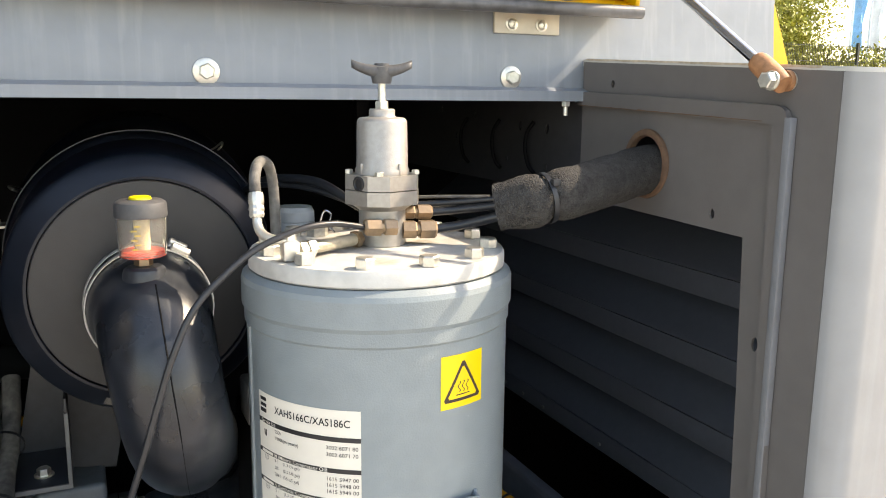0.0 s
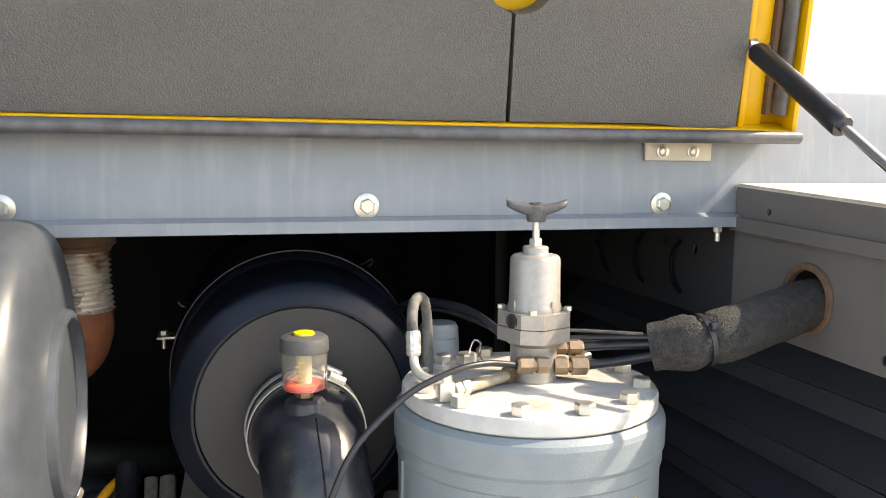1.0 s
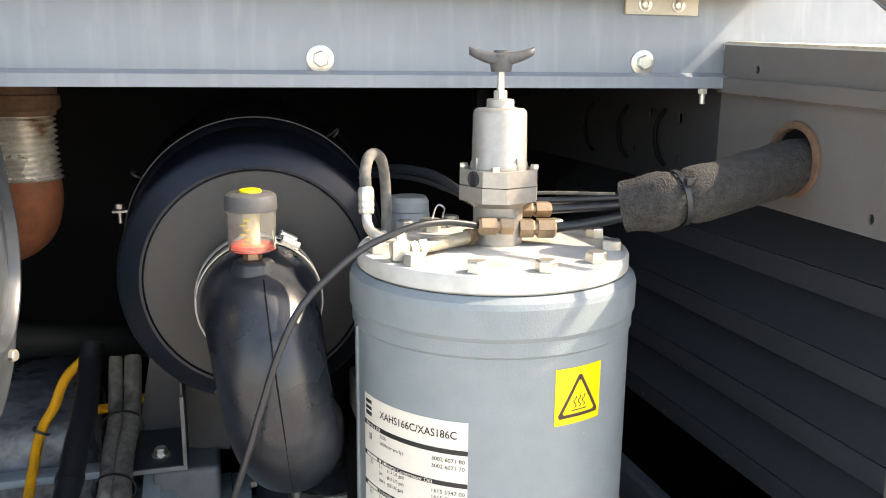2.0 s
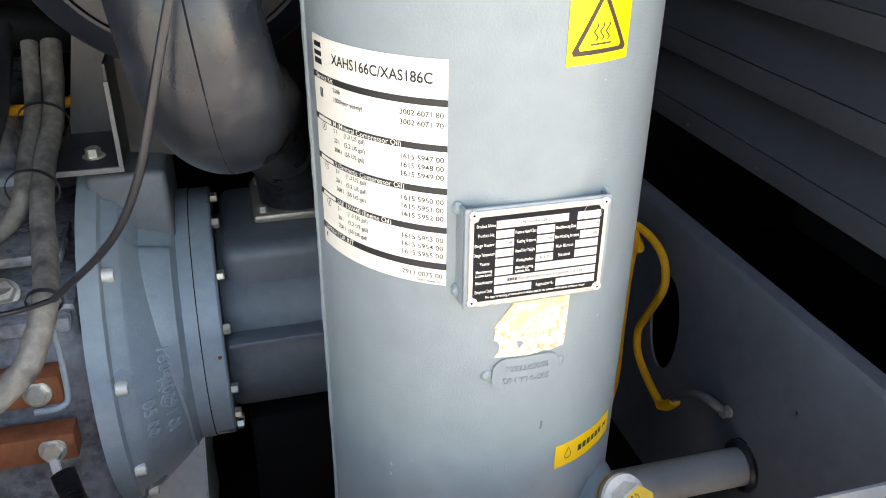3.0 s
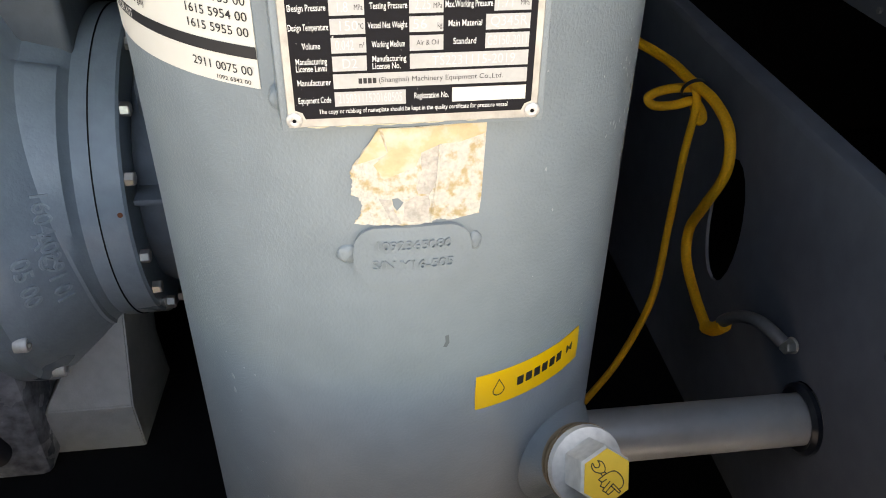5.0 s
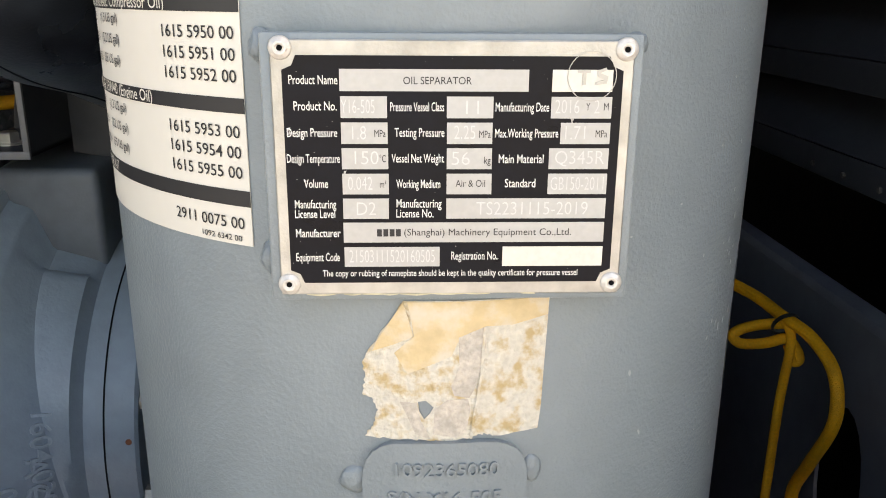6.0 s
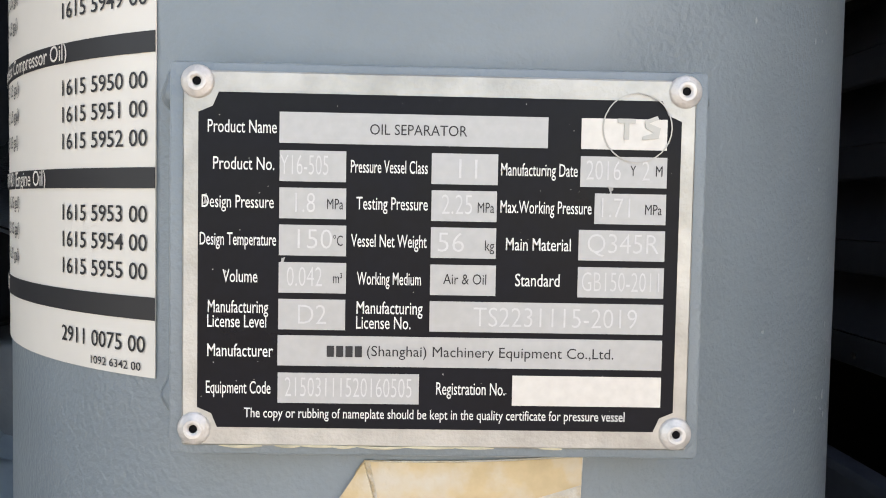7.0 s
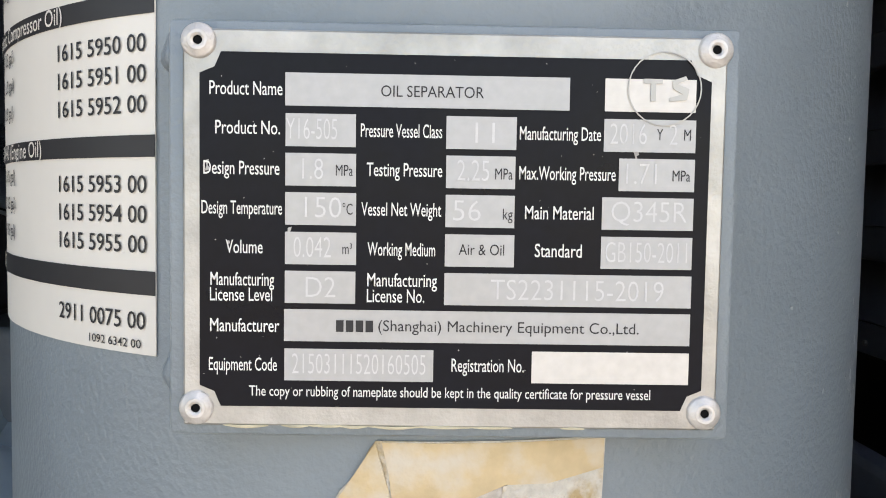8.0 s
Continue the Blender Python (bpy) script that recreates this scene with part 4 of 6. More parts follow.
# pale specks of dust and small nicks on the black enamel
bm = bmesh.new()
rs = random.Random(31)
for k in range(70):
    u, v = rs.uniform(-0.048, 0.058), rs.uniform(0.921, 0.995)
    r = rs.uniform(0.00006, 0.00014) if k % 14 else rs.uniform(0.00016, 0.0003)
    join(bm, flat([(u + r * rs.uniform(0.6, 1.5) * math.cos(a * 1.2566), v + r * rs.uniform(0.6, 1.5) * math.sin(a * 1.2566)) for a in range(5)], 0.00004, 0.0))
for pts in ([(0.0430, 0.9762), (0.0440, 0.9765), (0.0442, 0.9755), (0.0437, 0.9752), (0.0440, 0.9744), (0.0436, 0.9743), (0.0433, 0.9753)], [(-0.0478, 0.9728), (-0.0469, 0.9730), (-0.0472, 0.9718), (-0.0465, 0.9709), (-0.0478, 0.9706), (-0.0474, 0.9717)], [(-0.0302, 0.9588), (-0.0294, 0.9590), (-0.0296, 0.9584), (-0.0300, 0.9572), (-0.0303, 0.9580)]):
    join(bm, flat(pts, 0.00004, 0.0))
tagged(part("dust_specks", on_plate(bm, 0.00022), material("grey dust", (0.38, 0.37, 0.35), 0.8, vary=0.2), name_plate), kind="stuff")

# dried sealant squeezed out along the lower edge
bm = bmesh.new()
rs = random.Random(8)
x = -0.049
while x < 0.050:
    w = rs.uniform(0.004, 0.012)
    if rs.random() < 0.7:
        add_tube(bm, [(x, PY + 0.0004, 0.9160), (x + w * 0.5, PY + 0.0002, 0.9158 + rs.uniform(-0.0002, 0.0003)), (x + w, PY + 0.0004, 0.9159)], lambda u: 0.00015 + 0.00022 * math.sin(math.pi * u), 6, 4, wrinkle=0.5)
    x += w * rs.uniform(0.8, 1.3)
tagged(part("dried_sealant", bm, material("yellowed sealant", (0.52, 0.47, 0.33), 0.7, vary=0.3, grain=300), name_plate, "yellowed sealant crumbs along the edge"), kind="stuff")

# the plate is a little smaller than drawn above
for ob in (name_plate, bracket, *name_plate.children, *bracket.children):
    ob.data.transform(Matrix.Translation((-0.050, 0, 0.9230)) @ Matrix.Diagonal((0.990, 1, 0.9895, 1)) @ Matrix.Translation((0.0492, 0, -0.9202)))

# ---- filler neck with its cap ----
filler = thing("oil_filler", "stub filler neck with a grey cap and yellow hexagon", "filler neck", (0.09, -0.12, 0.645))
NA = Vector((0.0985, -0.1215, 0.6455))
NB = NA + Vector((0.212, -0.82, 0.534)).normalized() * 0.0560
NM = frame_of(NA, NB)
NL = (NB - NA).length
part("neck", lathe([(0.050, -0.032), (0.041, -0.014), (0.033, 0.000), (0.0270, 0.010), (0.0232, 0.019), (0.0215, 0.028), (0.0212, NL - 0.016), (0.0225, NL - 0.0145), (0.0225, NL - 0.008), (0.0235, NL - 0.006), (0, NL - 0.006)], NM, 40), PAINT, filler)
part("washer", lathe([(0.02, NL - 0.0140), (0.0246, NL - 0.0140), (0.0250, NL - 0.0125), (0.0246, NL - 0.0110), (0.02, NL - 0.0110)], NM, 40), BRASS, filler)
part("washer", lathe([(0, NL - 0.0058), (0.0262, NL - 0.0058), (0.0262, NL - 0.0035), (0, NL - 0.0035)], NM, 40), BRASS, filler)
CAPZINC = material("scuffed zinc cap", (0.56, 0.55, 0.51), 0.42, metal=0.25, vary=0.15, grain=200, stain=40)
part("cap", lathe([(0, NL - 0.0034), (0.0252, NL - 0.0034), (0.0260, NL - 0.002), (0.0250, NL + 0.002), (0.0195, NL + 0.003), (0, NL + 0.003)], NM, 40), CAPZINC, filler, "scuffed zinc cap")
bm = bmesh.new()
add_lathe(bm, [(0, NL + 0.003), (0.0188, NL + 0.003), (0.0188, NL + 0.0236), (0.0172, NL + 0.0256), (0, NL + 0.0256)], NM @ Matrix.Rotation(0.3, 4, "Z"), 6)
part("hexagon", bm, CAPZINC, filler, angle=20)
hexs = part("yellow_sticker", lathe([(0, NL + 0.0258), (0.0174, NL + 0.0258), (0.0174, NL + 0.0263), (0, NL + 0.0263)], NM @ Matrix.Rotation(0.3, 4, "Z"), 6), material("faded orange film", (0.86, 0.53, 0.06), 0.4, vary=0.06, grain=120), filler, angle=20)
bm = bmesh.new()
wrench = [(-3.4, 11.0), (0, 8.9), (1.2, 4.6), (-0.1, 1.8), (-3.7, 2.1), (-7.4, 4.6), (-8.8, 8.3), (-7.4, 10.2), (-6.3, 7.1), (-3.7, 6.1), (-2.3, 8.1), (-3.4, 11.0)]
fist = [(-5.3, -2.1), (1.5, 0.2), (7.7, 0.3), (12.0, -4.1), (13.2, -9.0), (11.6, -12.3), (9.1, -13.1)]
fingers = ([(-5.3, -2.1), (-3.1, -4.7), (0.7, -3.7)], [(-3.1, -4.7), (-4.8, -7.0), (-2.1, -9.1), (2.9, -5.9)], [(-2.1, -9.1), (-3.8, -10.5), (-1.7, -12.4), (5.1, -8.1)], [(-1.7, -12.4), (0, -14.6), (5.5, -12.3)], [(5.1, -8.1), (9.6, -15.0), (8.4, -16.2), (3.5, -9.5)])
for pts in (wrench, [(-2.6, 1.4), (-1.8, -1.1)], [(0.3, 1.7), (1.8, 0)], fist, *fingers):
    line = [Vector(((u - 1.4) / 1000, (v + 2.2) / 1000, 0)) * 0.88 for u, v in pts]
    if len(line) > 5:
        line = curve_points(line, 3)
    for p, q in zip(line, line[1:]):
        n = Vector((p.y - q.y, q.x - p.x, 0)).normalized() * 0.00033
        e = (q - p).normalized() * 0.0002
        bm.faces.new([bm.verts.new(w) for w in (p - n - e, q - n + e, q + n + e, p + n - e)])
bmesh.ops.transform(bm, matrix=NM @ Matrix.Translation((0, 0, NL + 0.0265)), verts=bm.verts[:])
part("picture_print", bm, INK, hexs)

# ---- regulator valve on the lid ----
HOSEBLACK = material("black plug plastic", (0.02, 0.02, 0.022), 0.4)
VX, VY = 0.011, 0.004
VM = Matrix.Translation((VX, VY, 0))
valve = thing("regulator_valve", "cast aluminium pressure regulator valve with a black wing knob", "valve", (VX, VY, 1.26))
part("base", lathe([(0, 1.2605), (0.0275, 1.2605), (0.0275, 1.298), (0.0275, 1.302), (0.037, 1.309), (0, 1.309)], VM, 48), ALU, valve)


def block(z0, z1, half, cut):
    bm = bmesh.new()
    o = [(half, cut), (cut, half), (-cut, half), (-half, cut), (-half, -cut), (-cut, -half), (cut, -half), (half, -cut)]
    a = radians(20)
    o = [(VX + x * math.cos(a) - y * math.sin(a), VY + x * math.sin(a) + y * math.cos(a)) for x, y in o]
    add_profile(bm, o, z0, z1, "z", True)
    return bm


part("lower_flange", block(1.3092, 1.3255, 0.0390, 0.0205), ALU, valve, angle=20)
part("upper_flange", block(1.3265, 1.3435, 0.0385, 0.0205), ALU, valve, angle=20)
part("bonnet", lathe([(0, 1.3437), (0.0318, 1.3437), (0.0318, 1.349), (0.0302, 1.352), (0.0292, 1.403), (0.0280, 1.4065), (0.0255, 1.4085), (0.0160, 1.4095), (0.0150, 1.411), (0.0150, 1.417), (0.0135, 1.4185), (0, 1.4185)], VM, 48), ALU, valve)
part("side_plug", lathe([(0, 0), (0.0085, 0), (0.0085, 0.0025), (0.0065, 0.003), (0.0055, 0.0015), (0, 0.0015)], frame_of((VX - 0.034, VY - 0.0185, 1.3345), (VX - 0.074, VY - 0.035, 1.3345)), 24), HOSEBLACK, valve, "black ring plug")
bolt("lock_nut", (VX, VY, 1.4187), (0, 0, 1), 0.0135, 0.009, ZINC, valve)
part("stem", cyl((VX, VY, 1.425), (VX, VY, 1.449), 0.0042, 16), ZINC, valve)
for k in range(4):
    a = radians(20 + 45 + 90 * k)
    bolt("flange_screw", (VX + 0.039 * math.cos(a), VY + 0.039 * math.sin(a), 1.3436), (0, 0, 1), 0.0085, 0.005, ZINC, valve, spin=k * 21)
    part("rib", box((VX + 0.031 * math.cos(a - 0.78) - 0.0015, VY + 0.031 * math.sin(a - 0.78) - 0.0015, 1.3437), (VX + 0.031 * math.cos(a - 0.78) + 0.0015, VY + 0.031 * math.sin(a - 0.78) + 0.0015, 1.357), 0.0008), ALU, valve)
# wing knob: a bar that thickens to its middle and turns up at its ends
bm = bmesh.new()
KA = radians(-14)
rings = []
for i in range(17):
    u = -1 + i / 8
    x = 0.0345 * u
    half_w = 0.0115 - 0.0035 * abs(u) ** 2 if abs(u) < 0.98 else 0.006
    zc = 1.4605 + 0.0085 * abs(u) ** 2
    half_h = 0.0078 - 0.0032 * abs(u)
    ring = []
    for k in range(12):
        a = 2 * math.pi * k / 12
        y, z = half_w * math.copysign(abs(math.cos(a)) ** 0.7, math.cos(a)), zc + half_h * math.copysign(abs(math.sin(a)) ** 0.7, math.sin(a))
        ring.append(bm.verts.new((VX + x * math.cos(KA) - y * math.sin(KA), VY + x * math.sin(KA) + y * math.cos(KA), z)))
    rings.append(ring)
for a, b in zip(rings, rings[1:]):
    for k in range(12):
        bm.faces.new((a[k], a[(k + 1) % 12], b[(k + 1) % 12], b[k]))
bm.faces.new(rings[0][::-1]), bm.faces.new(rings[-1])
KNOB = material("grey black moulded plastic", (0.075, 0.075, 0.078), 0.5, vary=0.2, grain=200)
knob = part("wing_knob", bm, KNOB, valve, "black plastic wing knob", 60)
part("knob_hub", lathe([(0, 1.447), (0.0105, 1.447), (0.0112, 1.449), (0.0125, 1.456), (0.0125, 1.465), (0, 1.4655)], VM, 24), KNOB, knob)
part("knob_insert", lathe([(0, 1.4655), (0.0085, 1.4655), (0.0085, 1.4695), (0.0055, 1.4695), (0.0055, 1.4675), (0, 1.4675)], VM, 24), KNOB, knob)


def fitting(a, b, r, parent, mat=BRASS):
    """A compression fitting: body hexagon, neck and nut from a to b."""
    a, b = Vector(a), Vector(b)
    h = (b - a).length
    m = frame_of(a, b)
    bm = bmesh.new()
    add_lathe(bm, [(0, 0), (r, 0), (r, h * 0.36), (r * 0.9, h * 0.4), (0, h * 0.4)], m, 6)
    part("fitting_body", bm, mat, parent, angle=20)
    part("fitting_neck", lathe([(0, h * 0.38), (r * 0.72, h * 0.38), (r * 0.72, h * 0.52), (0, h * 0.52)], m, 16), mat, parent)
    bm = bmesh.new()
    add_lathe(bm, [(0, h * 0.5), (r * 1.05, h * 0.5), (r * 1.05, h * 0.93), (r * 0.8, h), (0, h)], m, 6)
    part("fitting_nut", bm, mat, parent, angle=20)


fit_front = thing("brass_fitting", "brass elbow fitting for a thin control hose", "fitting", (0.0, -0.03, 1.29))
fitting((0.014, -0.034, 1.2855), (-0.024, -0.032, 1.287), 0.0098, fit_front)
part("outlet", cyl((0.004, -0.020, 1.2855), (0.008, -0.034, 1.2855), 0.007, 16), BRASS, fit_front)
fit_up = thing("brass_fitting", "brass compression fitting on the valve side", "fitting", (0.06, 0.0, 1.29))
fitting((0.034, 0.0, 1.2975), (0.071, -0.003, 1.2965), 0.0092, fit_up)
fit_low = thing("brass_fitting", "brass compression fitting on the valve side", "fitting", (0.06, -0.015, 1.27))
fitting((0.030, -0.012, 1.2785), (0.071, -0.018, 1.278), 0.0112, fit_low)

HOSE = material("black plastic hose", (0.014, 0.016, 0.020), 0.36, vary=0.2, grain=90)


def hose(name, pts, r, mat, label, seg=12, per=8, ribs=0.0, wrinkle=0.0):
    return single(name, tube(pts, r, seg, per, ribs, wrinkle), mat, label, "hose", angle=60)


hose("control_hose", [(0.069, -0.003, 1.2965), (0.10, -0.015, 1.299), (0.135, -0.05, 1.307), (0.165, -0.075, 1.314)], 0.0050, HOSE, "black plastic air line running into the foam sleeve")
hose("control_hose", [(0.045, 0.016, 1.303), (0.09, 0.0, 1.306), (0.135, -0.045, 1.314), (0.165, -0.072, 1.318)], 0.0042, HOSE, "black plastic air line running into the foam sleeve")
hose("control_hose", [(0.069, -0.018, 1.278), (0.10, -0.03, 1.283), (0.135, -0.06, 1.296), (0.165, -0.08, 1.307)], 0.0058, HOSE, "black plastic air line running into the foam sleeve")
hose("control_hose", [(0.02, 0.05, 1.307), (0.07, 0.02, 1.312), (0.13, -0.04, 1.317)], 0.0020, DUSTY, "thin grey wire running into the foam sleeve")
hose("control_hose", [(-0.023, -0.032, 1.287), (-0.044, -0.040, 1.292), (-0.068, -0.05, 1.296), (-0.102, -0.06, 1.294), (-0.15, -0.068, 1.278), (-0.187, -0.075, 1.253), (-0.219, -0.08, 1.221), (-0.241, -0.084, 1.177), (-0.257, -0.084, 1.13), (-0.274, -0.08, 1.074), (-0.295, -0.065, 1.01), (-0.329, -0.03, 0.945), (-0.397, 0.036, 0.862)], 0.0036, HOSE, "thin black control hose looping down past the elbow")
hose("control_hose", [(-0.397, 0.036, 0.862), (-0.43, 0.050, 0.847), (-0.471, 0.060, 0.836), (-0.537, 0.080, 0.811), (-0.7, 0.14, 0.76)], 0.0028, HOSE, "thin black hose tail under the hose bundle")

# foam covered hose through the side panel
SL = [(0.129, -0.063, 1.306), (0.143, -0.072, 1.310), (0.162, -0.083, 1.3145), (0.180, -0.090, 1.319), (0.215, -0.088, 1.3245), (0.264, -0.072, 1.331), (0.315, -0.054, 1.338), (0.362, -0.040, 1.344), (0.42, -0.02, 1.346)]
sleeve = thing("foam_sleeve", "black foam sleeve over air lines, tied with a cable tie", "hose sleeve", (0.36, -0.037, 1.32))
part("sleeve", tube(SL, lambda u: 0.0275 + 0.003 * min(1, u * 2.2) + 0.0022 * math.exp(-((u - 0.24) / 0.07) ** 2) - 0.0048 * math.exp(-((u - 0.375) / 0.035) ** 2), 48, 18, 0.0, 0.07), FOAM, sleeve, angle=60)
tie_at, tie_dir = Vector((0.178, -0.0895, 1.3185)), Vector((0.90, -0.10, 0.17)).normalized()
part("cable_tie", lathe([(0.0285, -0.0028), (0.0302, -0.0028), (0.0302, 0.0028), (0.0285, 0.0028)], frame_of(tie_at, tie_at + tie_dir), 32), HOSE, sleeve, "black cable tie")
part("tie_head", box((0.171, -0.117, 1.335), (0.181, -0.109, 1.343), 0.001), HOSE, sleeve)
GM = Matrix.Translation((0.3585, -0.037, 1.350)) @ Matrix.Rotation(radians(90), 4, "Y")
single("grommet", lathe([(0.0352, 0.004), (0.0352, -0.002), (0.0365, -0.004), (0.041, -0.0045), (0.044, -0.003), (0.045, 0.0), (0.044, 0.0012)], GM, 48), RUST, "rust brown rubber grommet in the side panel", "grommet")

# hooked hose and pipe on the lid
hook = thing("return_line", "grey braided return hose with a crimped end on the lid", "hose", (-0.125, -0.04, 1.262))
part("bend_pipe", tube([(-0.142, -0.025, 1.3055), (-0.1425, -0.030, 1.2955), (-0.140, -0.040, 1.2875), (-0.132, -0.052, 1.2835), (-0.118, -0.060, 1.2825)], 0.0052, 12), ZINC, hook)
CM = frame_of((-0.1425, -0.0265, 1.3035), (-0.1415, -0.019, 1.3295))
part("crimp", lathe([(0, 0), (0.0072, 0), (0.0084, 0.003), (0.0078, 0.006), (0.0086, 0.009), (0.0078, 0.013), (0.0086, 0.017), (0.0084, 0.024), (0.0074, 0.027), (0, 0.027)], CM, 12), ZINC, hook, angle=20)
part("hose", tube([(-0.1415, -0.019, 1.3265), (-0.1405, -0.010, 1.3430), (-0.135, 0.004, 1.3560), (-0.125, 0.022, 1.3600), (-0.114, 0.040, 1.3520), (-0.108, 0.049, 1.3310), (-0.106, 0.052, 1.3020), (-0.1055, 0.052, 1.2745), (-0.1055, 0.052, 1.262)], 0.0062, 14), DUSTY, hook, "dusty grey rubber hose")
LIDPIPE = material("pale oiled pipe", (0.40, 0.36, 0.28), 0.45, metal=0.4, vary=0.2, grain=150, stain=40)
manifold = thing("lid_pipe", "zinc fittings and a pale oiled pipe across the lid", "pipe", (-0.08, -0.04, 1.262))
part("block", box((-0.124, -0.068, 1.2605), (-0.106, -0.048, 1.2825), 0.003), ZINC, manifold)
part("top_nut", lathe([(0, 1.2825), (0.008, 1.2825), (0.008, 1.2905), (0, 1.2905)], Matrix.Translation((-0.115, -0.058, 0)), 6), ZINC, manifold, angle=20)
fitting((-0.106, -0.056, 1.2705), (-0.086, -0.045, 1.2705), 0.0095, manifold, ZINC)
part("pipe", tube([(-0.088, -0.046, 1.2705), (-0.07, -0.036, 1.2705), (-0.022, -0.008, 1.2705)], 0.0072, 14, 4), LIDPIPE, manifold)
bolt("pipe_nut", (-0.030, -0.013, 1.2705), (0.85, 0.5, 0), 0.017, 0.010, BRASS, manifold)
lug = thing("lifting_lug", "zinc hexagon fitting with a wire seal on the lid", "fitting", (-0.05, 0.08, 1.262))
bolt("nut", (-0.045, 0.090, 1.2602), (0, 0, 1), 0.024, 0.014, ZINC, lug)
part("wire", tube([(-0.045, 0.090, 1.2635), (-0.038, 0.085, 1.29), (-0.030, 0.08, 1.2875), (-0.034, 0.075, 1.2745), (-0.028, 0.07, 1.2655)], 0.0013, 8), CHROME, lug)
spin = thing("spin_on_filter", "white ribbed spin-on filter can behind the tank", "filter", (-0.018, 0.32, 1.0))
part("can", lathe([(0, 1.065), (0.029, 1.065), (0.0315, 1.07), (0.0315, 1.241), (0.030, 1.245), (0, 1.246)], Matrix.Translation((-0.018, 0.32, 0)), 40), material("white enamel", (0.80, 0.80, 0.78), 0.45, vary=0.12), spin)
bm = bmesh.new()
add_lathe(bm, [(0, 1.246), (0.0305, 1.246), (0.0300, 1.260), (0.026, 1.267), (0, 1.268)], Matrix.Translation((-0.018, 0.32, 0)), 28)
part("grip_end", bm, material("pale enamel", (0.78, 0.78, 0.76), 0.5, vary=0.08), spin, angle=15)
part("holder", box((-0.055, 0.29, 0.77), (0.012, 0.35, 1.065), 0.006), BLACK, spin)
hose("wire_loom", [(-0.11, 0.30, 1.28), (-0.08, 0.22, 1.318), (-0.04, 0.12, 1.325), (-0.01, 0.06, 1.305), (0.02, 0.04, 1.285)], 0.006, HOSE, "black wire loom arching behind the valve")
hose("wire_loom", [(-0.12, 0.33, 1.26), (-0.10, 0.25, 1.305), (-0.05, 0.16, 1.315), (0.0, 0.10, 1.30), (0.05, 0.12, 1.28)], 0.004, HOSE, "black wire loom arching behind the valve")

# ---- filter fittings, clamps and indicator ----
part("clamp_band", askew(lathe([(0.1773, -0.333), (0.1793, -0.333), (0.1797, -0.326), (0.1793, -0.319), (0.1773, -0.319)], FM, 96)), ENG_BAND, air_filter, "thin steel clamp band")
for a in (52, 150):
    q = radians(a)
    c = Vector((FX + 0.012 + 0.180 * math.cos(q), 0.36, FZ + 0.010 + 0.180 * math.sin(q)))
    d = Vector((math.cos(q), 0, math.sin(q)))
    part("clip", tube([c + Vector((0, 0.05, 0)), c + d * 0.006 + Vector((0, 0.03, 0)), c + d * 0.016 + Vector((0, 0.012, 0)), c + d * 0.010 + Vector((0, -0.006, 0)), c + d * 0.003 + Vector((0, 0.0, 0))], 0.0016, 8), ZINC, air_filter)
part("mount_bracket", box((-0.437, 0.40, 1.243), (-0.398, 0.44, 1.247), 0.001), ZINC, air_filter)
bolt("mount_bolt", (-0.428, 0.42, 1.247), (0, 0, 1), 0.012, 0.007, ZINC, air_filter)
part("mount_stud", cyl((-0.428, 0.42, 1.225), (-0.428, 0.42, 1.243), 0.003, 10), ZINC, air_filter)
part("scuff", lathe([(0.147, -0.1510), (0.1580, -0.1581)], FM, 14, 248, 16), DUSTY, air_filter)
EM = Matrix.Translation((-0.248, 0, 1.188)) @ Matrix.Rotation(radians(90), 4, "X")
part("neck", lathe([(0.060, -0.15), (0.060, -0.075), (0.0585, -0.075)], EM, 48), PLASTIC, air_filter)
CLAMP = material("brushed clamp steel", (0.66, 0.65, 0.62), 0.4, metal=0.55, vary=0.12, grain=200)
for y, r in ((0.112, 0.0722), (0.080, 0.0716)):
    clamp = part("hose_clamp", lathe([(r - 0.0012, -y - 0.006), (r, -y - 0.0062), (r + 0.0006, -y), (r, -y + 0.0062), (r - 0.0012, -y + 0.006)], EM, 64), CLAMP, elbow, "bright steel worm drive clamp")
    q = radians(62)
    at = Vector((-0.248 + (r + 0.004) * math.cos(q), y, 1.188 + (r + 0.004) * math.sin(q)))
    side = Vector((-math.sin(q), 0, math.cos(q)))
    part("clamp_screw", cyl(at - side * 0.012, at + side * 0.010, 0.0052, 12, 0.001), ZINC, clamp)
ind = thing("service_indicator", "clear service indicator with black top, yellow button and red band", "gauge", (-0.256, 0.030, 1.252))
IM = Matrix.Translation((-0.256, 0.028, 0))
CLEAR = bpy.data.materials.new("clear plastic")
CLEAR.use_nodes = True
cb = CLEAR.node_tree.nodes["Principled BSDF"]
cb.inputs["Base Color"].default_value = (0.97, 0.96, 0.92, 1)
cb.inputs["Transmission Weight"].default_value, cb.inputs["Roughness"].default_value, cb.inputs["IOR"].default_value = 0.96, 0.02, 1.35
part("base_nut", lathe([(0, 1.250), (0.010, 1.250), (0.010, 1.258), (0, 1.259)], IM, 6), BRASS, ind, angle=20)
shell = part("clear_body", lathe([(0.0215, 1.2592), (0.0245, 1.261), (0.0262, 1.303), (0.0248, 1.303), (0.0232, 1.2625), (0.0215, 1.2605)], IM, 40), CLEAR, ind, "clear plastic body")
shell.visible_shadow = False
part("red_band", lathe([(0, 1.2600), (0.0222, 1.2600), (0.0226, 1.2668), (0, 1.2668)], IM, 32), material("red plastic", (0.62, 0.05, 0.02), 0.4, vary=0.1), ind)
